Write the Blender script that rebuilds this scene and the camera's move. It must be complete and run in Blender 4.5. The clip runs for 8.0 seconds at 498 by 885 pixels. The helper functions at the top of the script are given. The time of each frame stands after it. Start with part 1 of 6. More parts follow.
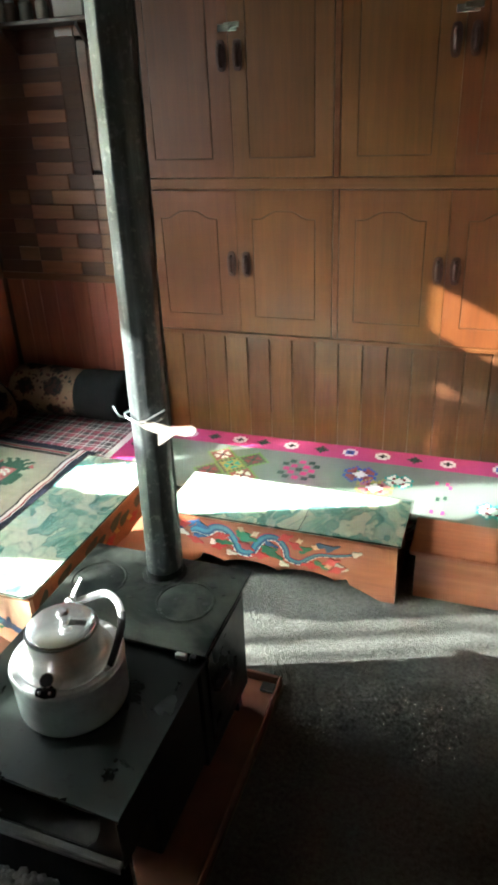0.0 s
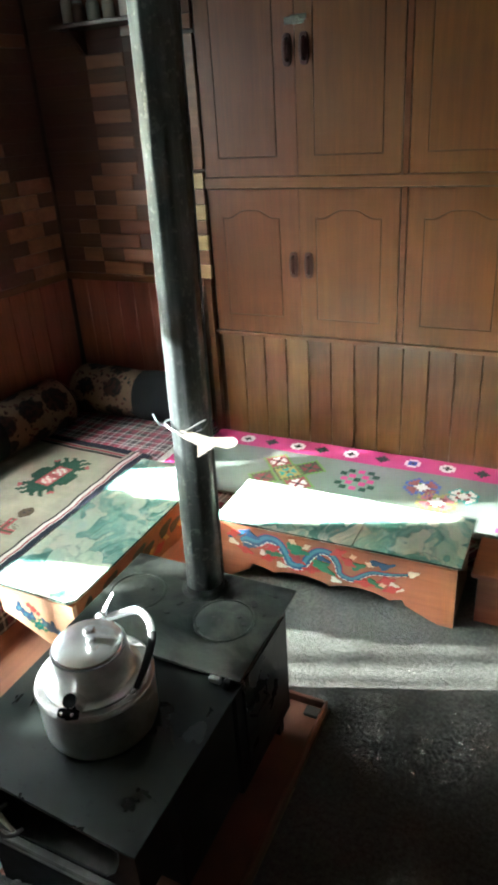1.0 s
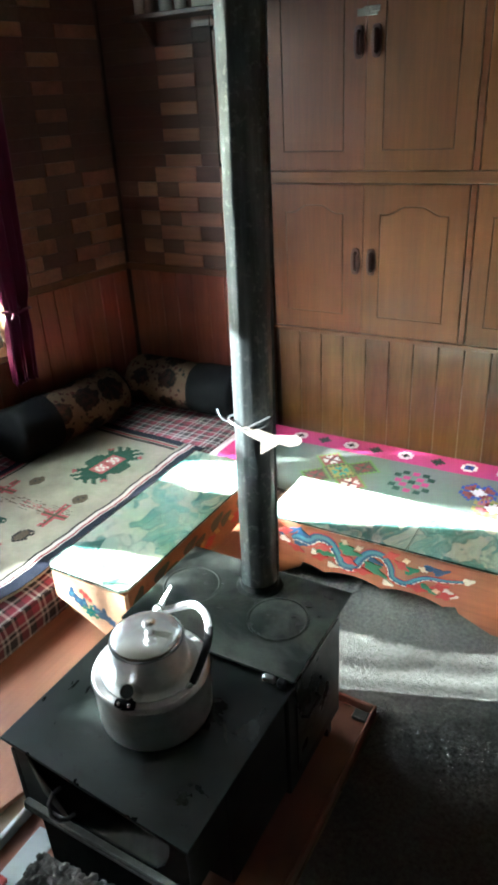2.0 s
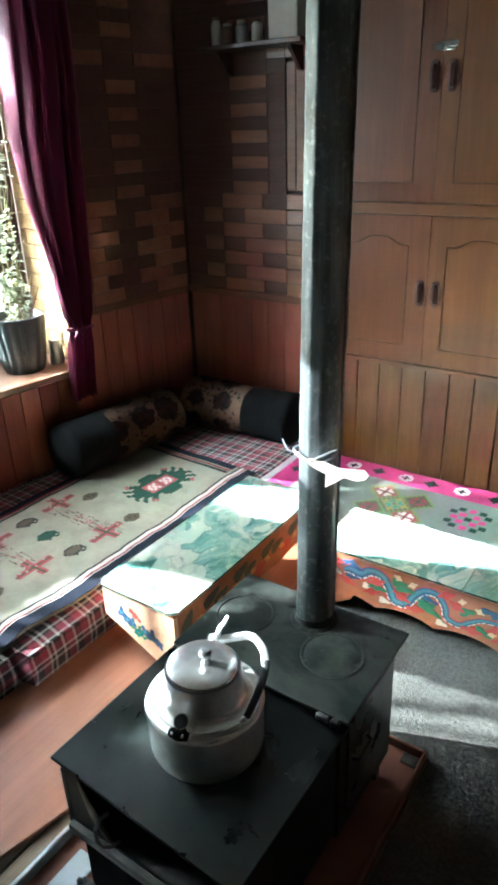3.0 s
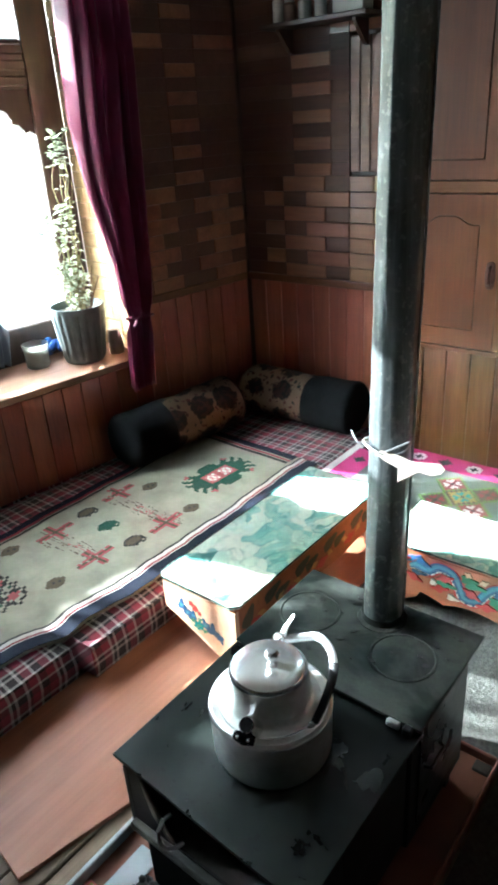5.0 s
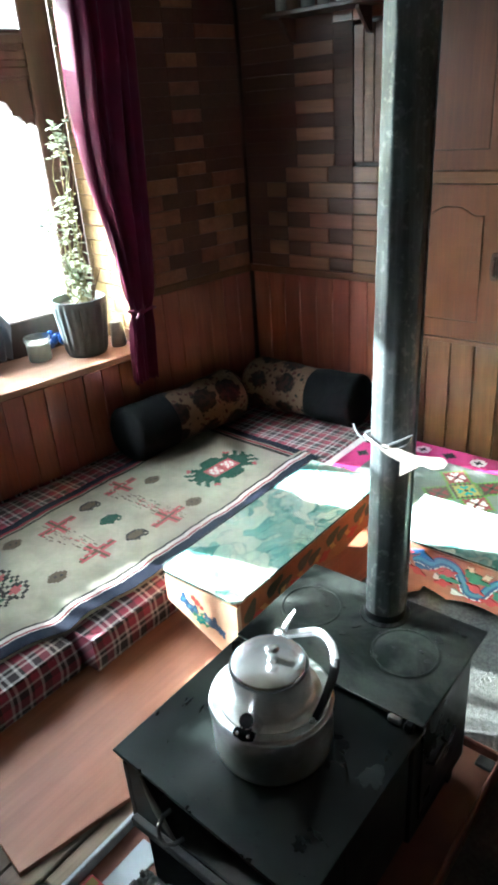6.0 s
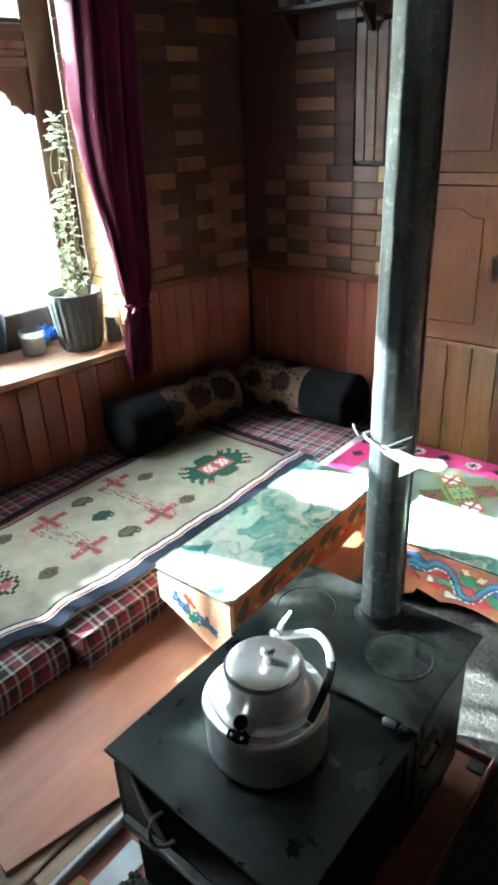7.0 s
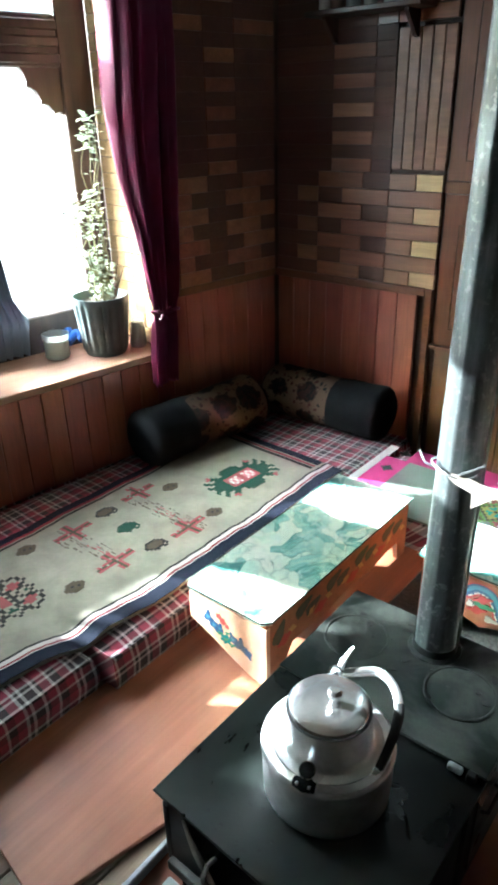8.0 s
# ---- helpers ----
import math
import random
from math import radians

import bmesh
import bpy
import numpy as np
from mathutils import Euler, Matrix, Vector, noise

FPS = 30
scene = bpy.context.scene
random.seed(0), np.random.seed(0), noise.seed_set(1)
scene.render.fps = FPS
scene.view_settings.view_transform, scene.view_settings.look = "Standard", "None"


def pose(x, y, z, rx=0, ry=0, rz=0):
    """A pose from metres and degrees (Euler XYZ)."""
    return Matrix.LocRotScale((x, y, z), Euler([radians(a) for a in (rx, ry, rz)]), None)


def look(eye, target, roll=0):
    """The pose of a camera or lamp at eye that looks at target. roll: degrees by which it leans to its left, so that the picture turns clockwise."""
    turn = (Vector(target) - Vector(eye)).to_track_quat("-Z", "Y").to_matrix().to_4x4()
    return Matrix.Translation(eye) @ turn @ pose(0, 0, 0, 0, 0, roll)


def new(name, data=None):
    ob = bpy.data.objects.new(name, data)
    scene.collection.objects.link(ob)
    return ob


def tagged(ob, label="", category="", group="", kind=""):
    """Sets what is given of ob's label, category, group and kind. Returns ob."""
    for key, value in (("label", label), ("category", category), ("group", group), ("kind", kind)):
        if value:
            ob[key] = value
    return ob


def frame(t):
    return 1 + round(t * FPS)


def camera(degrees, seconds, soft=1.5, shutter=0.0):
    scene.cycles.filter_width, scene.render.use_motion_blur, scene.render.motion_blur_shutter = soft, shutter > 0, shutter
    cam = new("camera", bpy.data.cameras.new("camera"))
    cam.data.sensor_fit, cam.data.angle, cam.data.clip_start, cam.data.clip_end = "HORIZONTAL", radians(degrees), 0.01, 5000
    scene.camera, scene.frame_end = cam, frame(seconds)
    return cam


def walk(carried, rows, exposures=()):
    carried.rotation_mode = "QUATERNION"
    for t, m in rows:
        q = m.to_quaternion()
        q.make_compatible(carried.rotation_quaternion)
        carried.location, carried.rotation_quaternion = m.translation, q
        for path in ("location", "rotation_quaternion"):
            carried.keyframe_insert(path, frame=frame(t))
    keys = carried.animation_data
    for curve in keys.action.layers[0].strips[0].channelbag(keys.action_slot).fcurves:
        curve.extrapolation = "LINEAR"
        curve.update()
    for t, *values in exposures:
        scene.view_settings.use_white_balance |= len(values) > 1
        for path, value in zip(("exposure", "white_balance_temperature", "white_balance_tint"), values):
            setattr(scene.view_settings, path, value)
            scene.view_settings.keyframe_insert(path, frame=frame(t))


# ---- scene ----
cam = camera(40.1, 8.0, soft=3.5)
PATH = [
    (0, (0.512, 0.438, 1.55), (-0.116, 2.111, 0.653), -2.7),
    (0.2, (0.531, 0.484, 1.55), (-0.146, 2.124, 0.627), -3.0),
    (0.5, (0.546, 0.508, 1.54), (-0.217, 2.11, 0.618), -4.5),
    (0.8, (0.543, 0.536, 1.533), (-0.284, 2.098, 0.596), -4.7),
    (1, (0.53, 0.545, 1.533), (-0.287, 2.14, 0.646), -4.0),
    (1.1, (0.526, 0.553, 1.535), (-0.287, 2.147, 0.643), -3.6),
    (1.2, (0.502, 0.553, 1.533), (-0.223, 2.201, 0.661), -1.1),
    (1.3, (0.501, 0.551, 1.551), (-0.277, 2.183, 0.695), -2.2),
    (1.5, (0.489, 0.554, 1.539), (-0.306, 2.173, 0.675), -2.4),
    (1.7, (0.483, 0.551, 1.537), (-0.323, 2.147, 0.641), -2.3),
    (2, (0.484, 0.539, 1.537), (-0.441, 2.069, 0.641), -3.4),
    (2.2, (0.472, 0.532, 1.54), (-0.503, 2.036, 0.652), -3.6),
    (3.3, (0.432, 0.529, 1.551), (-0.621, 2.017, 0.729), -2.0),
    (3.5, (0.432, 0.532, 1.548), (-0.628, 2.011, 0.718), -2.4),
    (4, (0.427, 0.543, 1.542), (-0.663, 1.997, 0.705), -2.6),
    (4.5, (0.405, 0.546, 1.545), (-0.738, 1.967, 0.723), -3.2),
    (4.7, (0.394, 0.553, 1.54), (-0.775, 1.946, 0.708), -3.8),
    (5.8, (0.37, 0.573, 1.524), (-0.776, 1.953, 0.638), -4.0),
    (6, (0.379, 0.577, 1.526), (-0.792, 1.943, 0.652), -4.3),
    (6.5, (0.377, 0.58, 1.526), (-0.808, 1.935, 0.654), -4.3),
    (7, (0.359, 0.58, 1.52), (-0.791, 1.959, 0.64), -2.9),
    (7.5, (0.313, 0.571, 1.524), (-0.817, 1.977, 0.659), -1.7),
    (8, (0.217, 0.569, 1.532), (-0.933, 1.951, 0.655), -1.5),
]
walk(cam, [(t, look(eye, target, roll)) for t, eye, target, roll in PATH], exposures=[(0.0, 3.10, 5950, 0), (2.0, 3.17, 5500, 0), (3.5, 3.25, 5280, 0), (8.0, 3.25, 5300, 0)])

# ---- daylight ----
SUN = Vector((1.0, 0.375, -0.465)).normalized()
sun_elevation = math.asin(-SUN.z)
sun_azimuth = math.atan2(-SUN.x, -SUN.y)
world = bpy.data.worlds.new("sky")
scene.world = world
world.use_nodes = True
wn = world.node_tree.nodes
sky = wn.new("ShaderNodeTexSky")
sky.sky_type, sky.sun_disc = "NISHITA", False
sky.sun_elevation, sky.sun_rotation = sun_elevation, sun_azimuth
wn["Background"].inputs["Strength"].default_value = 0.07
world.node_tree.links.new(sky.outputs["Color"], wn["Background"].inputs["Color"])
sun = new("sun", bpy.data.lights.new("sun", "SUN"))
sun.data.energy, sun.data.angle, sun.data.color = 6.0, radians(0.5), (1.0, 0.95, 0.87)
sun.matrix_world = look((0, 0, 0), tuple(SUN))
sky_lamp = new("window_light", bpy.data.lights.new("window_light", "AREA"))
sky_lamp.data.shape, sky_lamp.data.size, sky_lamp.data.size_y = "RECTANGLE", 2.2, 1.45
sky_lamp.data.energy, sky_lamp.data.color = 1.2, (0.86, 0.93, 1.0)
sky_lamp.matrix_world = look((-2.59, 1.44, 1.42), (0.0, 1.08, 1.02))


# ---- building helpers ----
def box(bm, x0, x1, y0, y1, z0, z1, bevel=0.0, seg=1):
    made = bmesh.ops.create_cube(bm, size=1.0)["verts"]
    for v in made:
        v.co = Vector(((x0 + x1) / 2 + v.co.x * (x1 - x0), (y0 + y1) / 2 + v.co.y * (y1 - y0), (z0 + z1) / 2 + v.co.z * (z1 - z0)))
    if bevel > 0:
        edges = list({e for v in made for e in v.link_edges})
        bmesh.ops.bevel(bm, geom=edges, offset=bevel, segments=seg, affect="EDGES", profile=0.5)


def prism(bm, outline, z0, z1, m=None, bevel=0.0):
    """A flat outline (list of (a, b)) drawn up from z0 to z1, then put in place by m."""
    low = [bm.verts.new((a, b, z0)) for a, b in outline]
    high = [bm.verts.new((a, b, z1)) for a, b in outline]
    n = len(outline)
    faces = [bm.faces.new(list(reversed(low))), bm.faces.new(high)]
    for i in range(n):
        j = (i + 1) % n
        faces.append(bm.faces.new((low[i], low[j], high[j], high[i])))
    if m is not None:
        bmesh.ops.transform(bm, matrix=m, verts=low + high)
    if bevel:
        bmesh.ops.bevel(bm, geom=list(faces[1].edges), offset=bevel, segments=1, affect="EDGES")


def lathe(bm, profile, centre, seg=40, cap=True):
    """Turns (radius, z) rows about the upright line through centre."""
    cx, cy = centre
    rings = []
    for r, z in profile:
        if r < 1e-5:
            rings.append([bm.verts.new((cx, cy, z))])
        else:
            rings.append([bm.verts.new((cx + r * math.cos(2 * math.pi * i / seg), cy + r * math.sin(2 * math.pi * i / seg), z)) for i in range(seg)])
    for a, b in zip(rings, rings[1:]):
        for i in range(seg):
            j = (i + 1) % seg
            quad = [a[i % len(a)], a[j % len(a)], b[j % len(b)], b[i % len(b)]]
            quad = list(dict.fromkeys(quad))
            if len(quad) > 2:
                bm.faces.new(quad)


def tube(bm, points, radius, seg=8, flat=1.0, up=Vector((0, 0, 1))):
    """A tube along points; radius may be a number or one per point; flat squeezes it along up."""
    pts = [Vector(p) for p in points]
    rad = radius if isinstance(radius, (list, tuple)) else [radius] * len(pts)
    rings = []
    for i, p in enumerate(pts):
        d = (pts[min(i + 1, len(pts) - 1)] - pts[max(i - 1, 0)]).normalized()
        side = d.cross(up)
        if side.length < 1e-4:
            side = d.cross(Vector((1, 0, 0)))
        side.normalize()
        top = side.cross(d).normalized()
        rings.append([bm.verts.new(p + side * (rad[i] * math.cos(2 * math.pi * k / seg)) + top * (rad[i] * flat * math.sin(2 * math.pi * k / seg))) for k in range(seg)])
    for a, b in zip(rings, rings[1:]):
        for k in range(seg):
            j = (k + 1) % seg
            bm.faces.new((a[k], a[j], b[j], b[k]))
    bm.faces.new(list(reversed(rings[0])))
    bm.faces.new(rings[-1])


def arc(centre, radius, a0, a1, n, u, v):
    return [Vector(centre) + Vector(u) * (radius * math.cos(radians(a0 + (a1 - a0) * i / n))) + Vector(v) * (radius * math.sin(radians(a0 + (a1 - a0) * i / n))) for i in range(n + 1)]


def part(name, bm, material, parent=None, label="", smooth=False):
    """Links a bmesh, drawn in world places, as one mesh object, under its thing where one is given."""
    mesh = bpy.data.meshes.new(name)
    bmesh.ops.recalc_face_normals(bm, faces=bm.faces)
    if smooth:
        for f in bm.faces:
            f.smooth = True
        for e in bm.edges:
            if len(e.link_faces) == 2 and e.calc_face_angle() > radians(38):
                e.smooth = False
    bm.to_mesh(mesh)
    bm.free()
    for m in material if isinstance(material, (list, tuple)) else [material]:
        mesh.materials.append(m)
    ob = new(name, mesh)
    adopt(ob, parent)
    if label:
        ob["label"] = label
    return ob


def world_of(ob):
    return (world_of(ob.parent) @ ob.matrix_parent_inverse @ ob.matrix_basis) if ob.parent else ob.matrix_basis.copy()


def adopt(ob, parent):
    if parent is not None:
        ob.parent = parent
        ob.matrix_parent_inverse = world_of(parent).inverted()


def thing(name, at, label, category, group="", kind=""):
    ob = new(name)
    ob.empty_display_size = 0.05
    ob.matrix_basis = Matrix.Translation(at)
    return tagged(ob, label, category, group, kind)


def piece(name, mesh, at, parent, scale=(1, 1, 1)):
    ob = new(name, mesh)
    ob.matrix_basis = Matrix.Translation(at) @ Matrix.Diagonal((*scale, 1))
    adopt(ob, parent)
    return ob


def shared_box(name, sx, sy, sz, material, bevel=0.002):
    bm = bmesh.new()
    box(bm, -sx / 2, sx / 2, -sy / 2, sy / 2, -sz / 2, sz / 2, bevel)
    mesh = bpy.data.meshes.new(name)
    bm.to_mesh(mesh)
    bm.free()
    mesh.materials.append(material)
    return mesh


# ---- materials ----
class Nodes:
    """A short hand for building one node material."""

    def __init__(self, name):
        self.m = bpy.data.materials.new(name)
        self.m.use_nodes = True
        self.n, self.l = self.m.node_tree.nodes, self.m.node_tree.links
        self.p = self.n["Principled BSDF"]

    def add(self, kind, values=None, operation="", bands_direction=""):
        node = self.n.new(kind)
        if operation:
            node.operation = operation
        if bands_direction:
            node.bands_direction = bands_direction
        for key, value in (values or {}).items():
            if isinstance(value, bpy.types.NodeSocket):
                self.l.new(value, node.inputs[key])
            else:
                node.inputs[key].default_value = value
        return node

    def math(self, op, a, b=0.0, c=0.0):
        return self.add("ShaderNodeMath", {0: a, 1: b, 2: c}, operation=op).outputs[0]

    def mix(self, fac, a, b, blend="MIX"):
        node = self.n.new("ShaderNodeMix")
        node.data_type, node.blend_type = "RGBA", blend
        for key, value in ((0, fac), (6, a), (7, b)):
            if isinstance(value, bpy.types.NodeSocket):
                self.l.new(value, node.inputs[key])
            else:
                node.inputs[key].default_value = (*value, 1.0) if isinstance(value, tuple) and len(value) == 3 else value
        return node.outputs[2]

    def ramp(self, fac, stops, interpolation="LINEAR"):
        node = self.n.new("ShaderNodeValToRGB")
        ramp = node.color_ramp
        ramp.interpolation = interpolation
        while len(ramp.elements) > len(stops):
            ramp.elements.remove(ramp.elements[-1])
        while len(ramp.elements) < len(stops):
            ramp.elements.new(0.5)
        for e, (pos, col) in zip(ramp.elements, stops):
            e.position, e.color = pos, (*col, 1.0)
        self.l.new(fac, node.inputs[0])
        return node.outputs[0]

    def place(self, scale=(1, 1, 1), turn=(0, 0, 0), random_shift=0.0):
        co = self.add("ShaderNodeTexCoord").outputs["Object"]
        if random_shift:
            rnd = self.add("ShaderNodeObjectInfo").outputs["Random"]
            shift = self.math("MULTIPLY", rnd, random_shift)
            comb = self.add("ShaderNodeCombineXYZ", {0: shift, 1: shift, 2: shift}).outputs[0]
            co = self.add("ShaderNodeVectorMath", {0: co, 1: comb}, operation="ADD").outputs[0]
        return self.add("ShaderNodeMapping", {"Vector": co, "Scale": scale, "Rotation": turn}).outputs[0]

    def noise(self, vector, scale, detail=4.0, rough=0.55, distort=0.0):
        return self.add("ShaderNodeTexNoise", {"Vector": vector, "Scale": scale, "Detail": detail, "Roughness": rough, "Distortion": distort}).outputs["Fac"]

    def bump(self, height, strength, distance=0.01):
        node = self.add("ShaderNodeBump", {"Height": height, "Strength": strength, "Distance": distance})
        self.l.new(node.outputs[0], self.p.inputs["Normal"])

    def set(self, color=None, rough=None, **more):
        for key, value in {"Base Color": color, "Roughness": rough, **more}.items():
            if value is None:
                continue
            if isinstance(value, bpy.types.NodeSocket):
                self.l.new(value, self.p.inputs[key])
            else:
                self.p.inputs[key].default_value = (*value, 1.0) if isinstance(value, tuple) and len(value) == 3 else value
        return self.m


def wood(name, dark, mid, light, rough=0.35, grain="z", fine=1.0, coat=0.0, vary=0.25, knots=0.0):
    s = Nodes(name)
    stretch = {"z": (1, 1, 0.06), "x": (0.06, 1, 1), "y": (1, 0.06, 1)}[grain]
    v = s.place(stretch, random_shift=37.0)
    g1 = s.noise(v, 14 * fine, 6, 0.6, 0.6)
    g2 = s.noise(v, 90 * fine, 4, 0.6, 0.1)
    col = s.ramp(g1, [(0.28, dark), (0.5, mid), (0.74, light)])
    streak = s.ramp(g2, [(0.3, (0.62, 0.62, 0.62)), (0.62, (1, 1, 1))])
    col = s.mix(0.55, col, streak, "MULTIPLY")
    big = s.noise(s.place(random_shift=11.0), 2.2, 3)
    col = s.mix(s.math("MULTIPLY", big, 0.2), col, s.mix(1.0, col, (0.72, 0.55, 0.42), "MULTIPLY"))
    rnd = s.add("ShaderNodeObjectInfo").outputs["Random"]
    value = s.math("MULTIPLY_ADD", rnd, vary, 1.0 - vary / 2)
    col = s.add("ShaderNodeHueSaturation", {"Color": col, "Value": value, "Hue": s.math("MULTIPLY_ADD", rnd, 0.016, 0.492)}).outputs[0]
    if knots:
        kv = s.place({"z": (1, 1, 0.4), "x": (0.4, 1, 1), "y": (1, 0.4, 1)}[grain], random_shift=19.0)
        dist = s.add("ShaderNodeTexVoronoi", {"Vector": kv, "Scale": 5.5, "Randomness": 1.0}).outputs["Distance"]
        spot = s.ramp(dist, [(0.03, (1, 1, 1)), (0.1, (0, 0, 0))])
        col = s.mix(s.math("MULTIPLY", spot, knots), col, tuple(c * 0.35 for c in dark))
    s.bump(s.math("ADD", g2, s.math("MULTIPLY", g1, 0.6)), 0.12, 0.004)
    rr = s.math("MULTIPLY_ADD", s.noise(s.place(), 9, 4), 0.16, max(rough, 0.31))
    return s.set(col, rr, **{"Coat Weight": coat, "Coat Roughness": 0.12})


def paint(name, color, rough=0.5, wear=0.25, scale=18.0, metal=0.0, bump=0.08, coat=0.0):
    s = Nodes(name)
    n1, n2 = s.noise(s.place(), scale, 5), s.noise(s.place(), scale * 7, 3)
    worn = tuple(c * 0.6 for c in color)
    col = s.mix(s.math("MULTIPLY", s.ramp(n1, [(0.42, (0, 0, 0)), (0.7, (1, 1, 1))]), wear), color, worn)
    col = s.mix(s.math("MULTIPLY", n2, wear * 0.6), col, tuple(min(1.0, c * 1.15 + 0.01) for c in color))
    s.bump(n2, bump, 0.002)
    return s.set(col, rough if rough < 0.3 else s.math("MULTIPLY_ADD", n1, 0.2, max(rough - 0.08, 0.31)), Metallic=metal, **{"Coat Weight": coat, "Coat Roughness": 0.1})


def cloth(name, color, other=None, scale=420.0, rough=0.9, stain=0.3):
    s = Nodes(name)
    w1 = s.add("ShaderNodeTexWave", {"Vector": s.place(), "Scale": scale / 6.28, "Distortion": 1.2, "Detail": 2.0}, bands_direction="X").outputs["Fac"]
    w2 = s.add("ShaderNodeTexWave", {"Vector": s.place(), "Scale": scale / 6.28, "Distortion": 1.2, "Detail": 2.0}, bands_direction="Y").outputs["Fac"]
    weave = s.math("MULTIPLY", w1, w2)
    n1 = s.noise(s.place(), 11, 7, 0.66)
    other = other or tuple(c * 0.62 for c in color)
    col = s.mix(s.math("MULTIPLY", s.ramp(n1, [(0.35, (0, 0, 0)), (0.75, (1, 1, 1))]), stain), color, other)
    col = s.mix(s.math("MULTIPLY", weave, 0.25), col, tuple(c * 0.55 for c in color))
    col = s.mix(s.math("MULTIPLY", s.noise(s.place(), 160, 3), 0.3), col, tuple(c * 0.7 for c in color))
    s.bump(s.math("ADD", weave, s.noise(s.place(), 60, 3)), 0.35, 0.003)
    return s.set(col, rough, **{"Specular IOR Level": 0.12})


PINE_CABINET = wood("varnished_pine_door", (0.11, 0.0333, 0.00662), (0.135, 0.0428, 0.00882), (0.155, 0.0529, 0.0113), 0.31, "z", 0.8, 0.5, 0.10)
GROOVE = paint("dark_groove", (0.085, 0.030, 0.010), 0.5)
PINE_RAIL = wood("varnished_pine_rail", (0.106, 0.0333, 0.00788), (0.129, 0.042, 0.0104), (0.147, 0.0507, 0.0132), 0.31, "x", 0.8, 0.5, 0.10)
PINE_PLANK = wood("varnished_pine_plank", (0.087, 0.03, 0.00879), (0.118, 0.0457, 0.0146), (0.157, 0.0735, 0.0273), 0.31, "z", 1.1, 0.45, 0.30, 0.9)
RED_PLANK = wood("red_varnished_plank", (0.219, 0.0579, 0.0313), (0.28, 0.078, 0.0426), (0.34, 0.103, 0.0564), 0.36, "z", 1.0, 0.35, 0.14, 0.7)
BROWN_BOARD = wood("dark_brown_board", (0.05, 0.022, 0.014), (0.07, 0.031, 0.019), (0.095, 0.044, 0.027), 0.38, "z", 1.0, 0.4, 0.2)
TILE_LIGHT = wood("light_wooden_tile", (0.19, 0.0706, 0.0353), (0.252, 0.096, 0.0484), (0.314, 0.126, 0.064), 0.36, "x", 1.0, 0.3, 0.30)
TILE_YELLOW = wood("yellow_wooden_tile", (0.44, 0.288, 0.128), (0.512, 0.352, 0.168), (0.56, 0.4, 0.208), 0.30, "x", 1.0, 0.5, 0.12)
TILE_MID = wood("brown_wooden_tile", (0.17, 0.075, 0.038), (0.225, 0.103, 0.052), (0.28, 0.132, 0.067), 0.32, "x", 1.0, 0.5, 0.25)
TILE_DARK = wood("dark_wooden_tile", (0.0736, 0.0255, 0.0154), (0.0896, 0.0315, 0.0189), (0.109, 0.039, 0.0238), 0.5, "x", 1.0, 0.08, 0.06)
FRAME_WOOD = wood("dark_window_wood", (0.05, 0.03, 0.024), (0.075, 0.045, 0.034), (0.10, 0.06, 0.045), 0.45, "z", 1.0, 0.1, 0.1)
SILL_WOOD = wood("sill_wood", (0.36, 0.20, 0.12), (0.46, 0.27, 0.17), (0.54, 0.33, 0.21), 0.42, "y", 0.8, 0.2, 0.1)
PLY = wood("plywood_sheet", (0.31, 0.115, 0.06), (0.39, 0.155, 0.083), (0.45, 0.20, 0.11), 0.38, "y", 0.45, 0.15, 0.05)
FLOOR_WOOD = wood("old_floor_plank", (0.16, 0.11, 0.075), (0.25, 0.18, 0.125), (0.34, 0.26, 0.185), 0.7, "y", 1.0, 0.0, 0.3, 0.5)
ORANGE_WOOD = wood("orange_lacquer_wood", (0.328, 0.105, 0.0405), (0.3936, 0.1386, 0.0558), (0.451, 0.1764, 0.0738), 0.34, "x", 0.6, 0.3, 0.06)
CEILING = paint("smoked_ceiling", (0.28, 0.26, 0.23), 0.8, 0.3, 5.0)
PALE_BOARD = wood("pale_pine_wall", (0.10, 0.06, 0.035), (0.14, 0.085, 0.05), (0.18, 0.11, 0.065), 0.5, "z", 1.0, 0.1, 0.1)
IRON = paint("black_stove_iron", (0.0045, 0.005, 0.0046), 0.42, 0.6, 12.0, 0.1, 0.12)
def hot_plate(name, color, dust, amount, rough, gloss=0.25):
    """Oiled black iron, dusted with pale ash in drifts."""
    s = Nodes(name)
    v = s.place()
    drift, grit, wipe = s.noise(v, 6.5, 5, 0.6, 0.8), s.noise(v, 220, 3), s.noise(s.place((1, 0.35, 1), (0, 0, 0.7)), 16, 4)
    fac = s.ramp(drift, [(0.42, (0, 0, 0)), (0.62, (1, 1, 1))])
    fac = s.math("MULTIPLY", s.math("MULTIPLY_ADD", grit, 0.5, 0.5), s.math("MULTIPLY", fac, amount))
    col = s.mix(fac, color, dust)
    s.bump(s.math("ADD", s.math("MULTIPLY", grit, 0.3), drift), 0.06, 0.004)
    dull = s.math("MULTIPLY_ADD", s.ramp(drift, [(0.38, (0, 0, 0)), (0.62, (1, 1, 1))]), 0.16, s.math("MULTIPLY_ADD", wipe, 0.18, rough - 0.02))
    return s.set(col, dull, **{"Specular IOR Level": gloss})


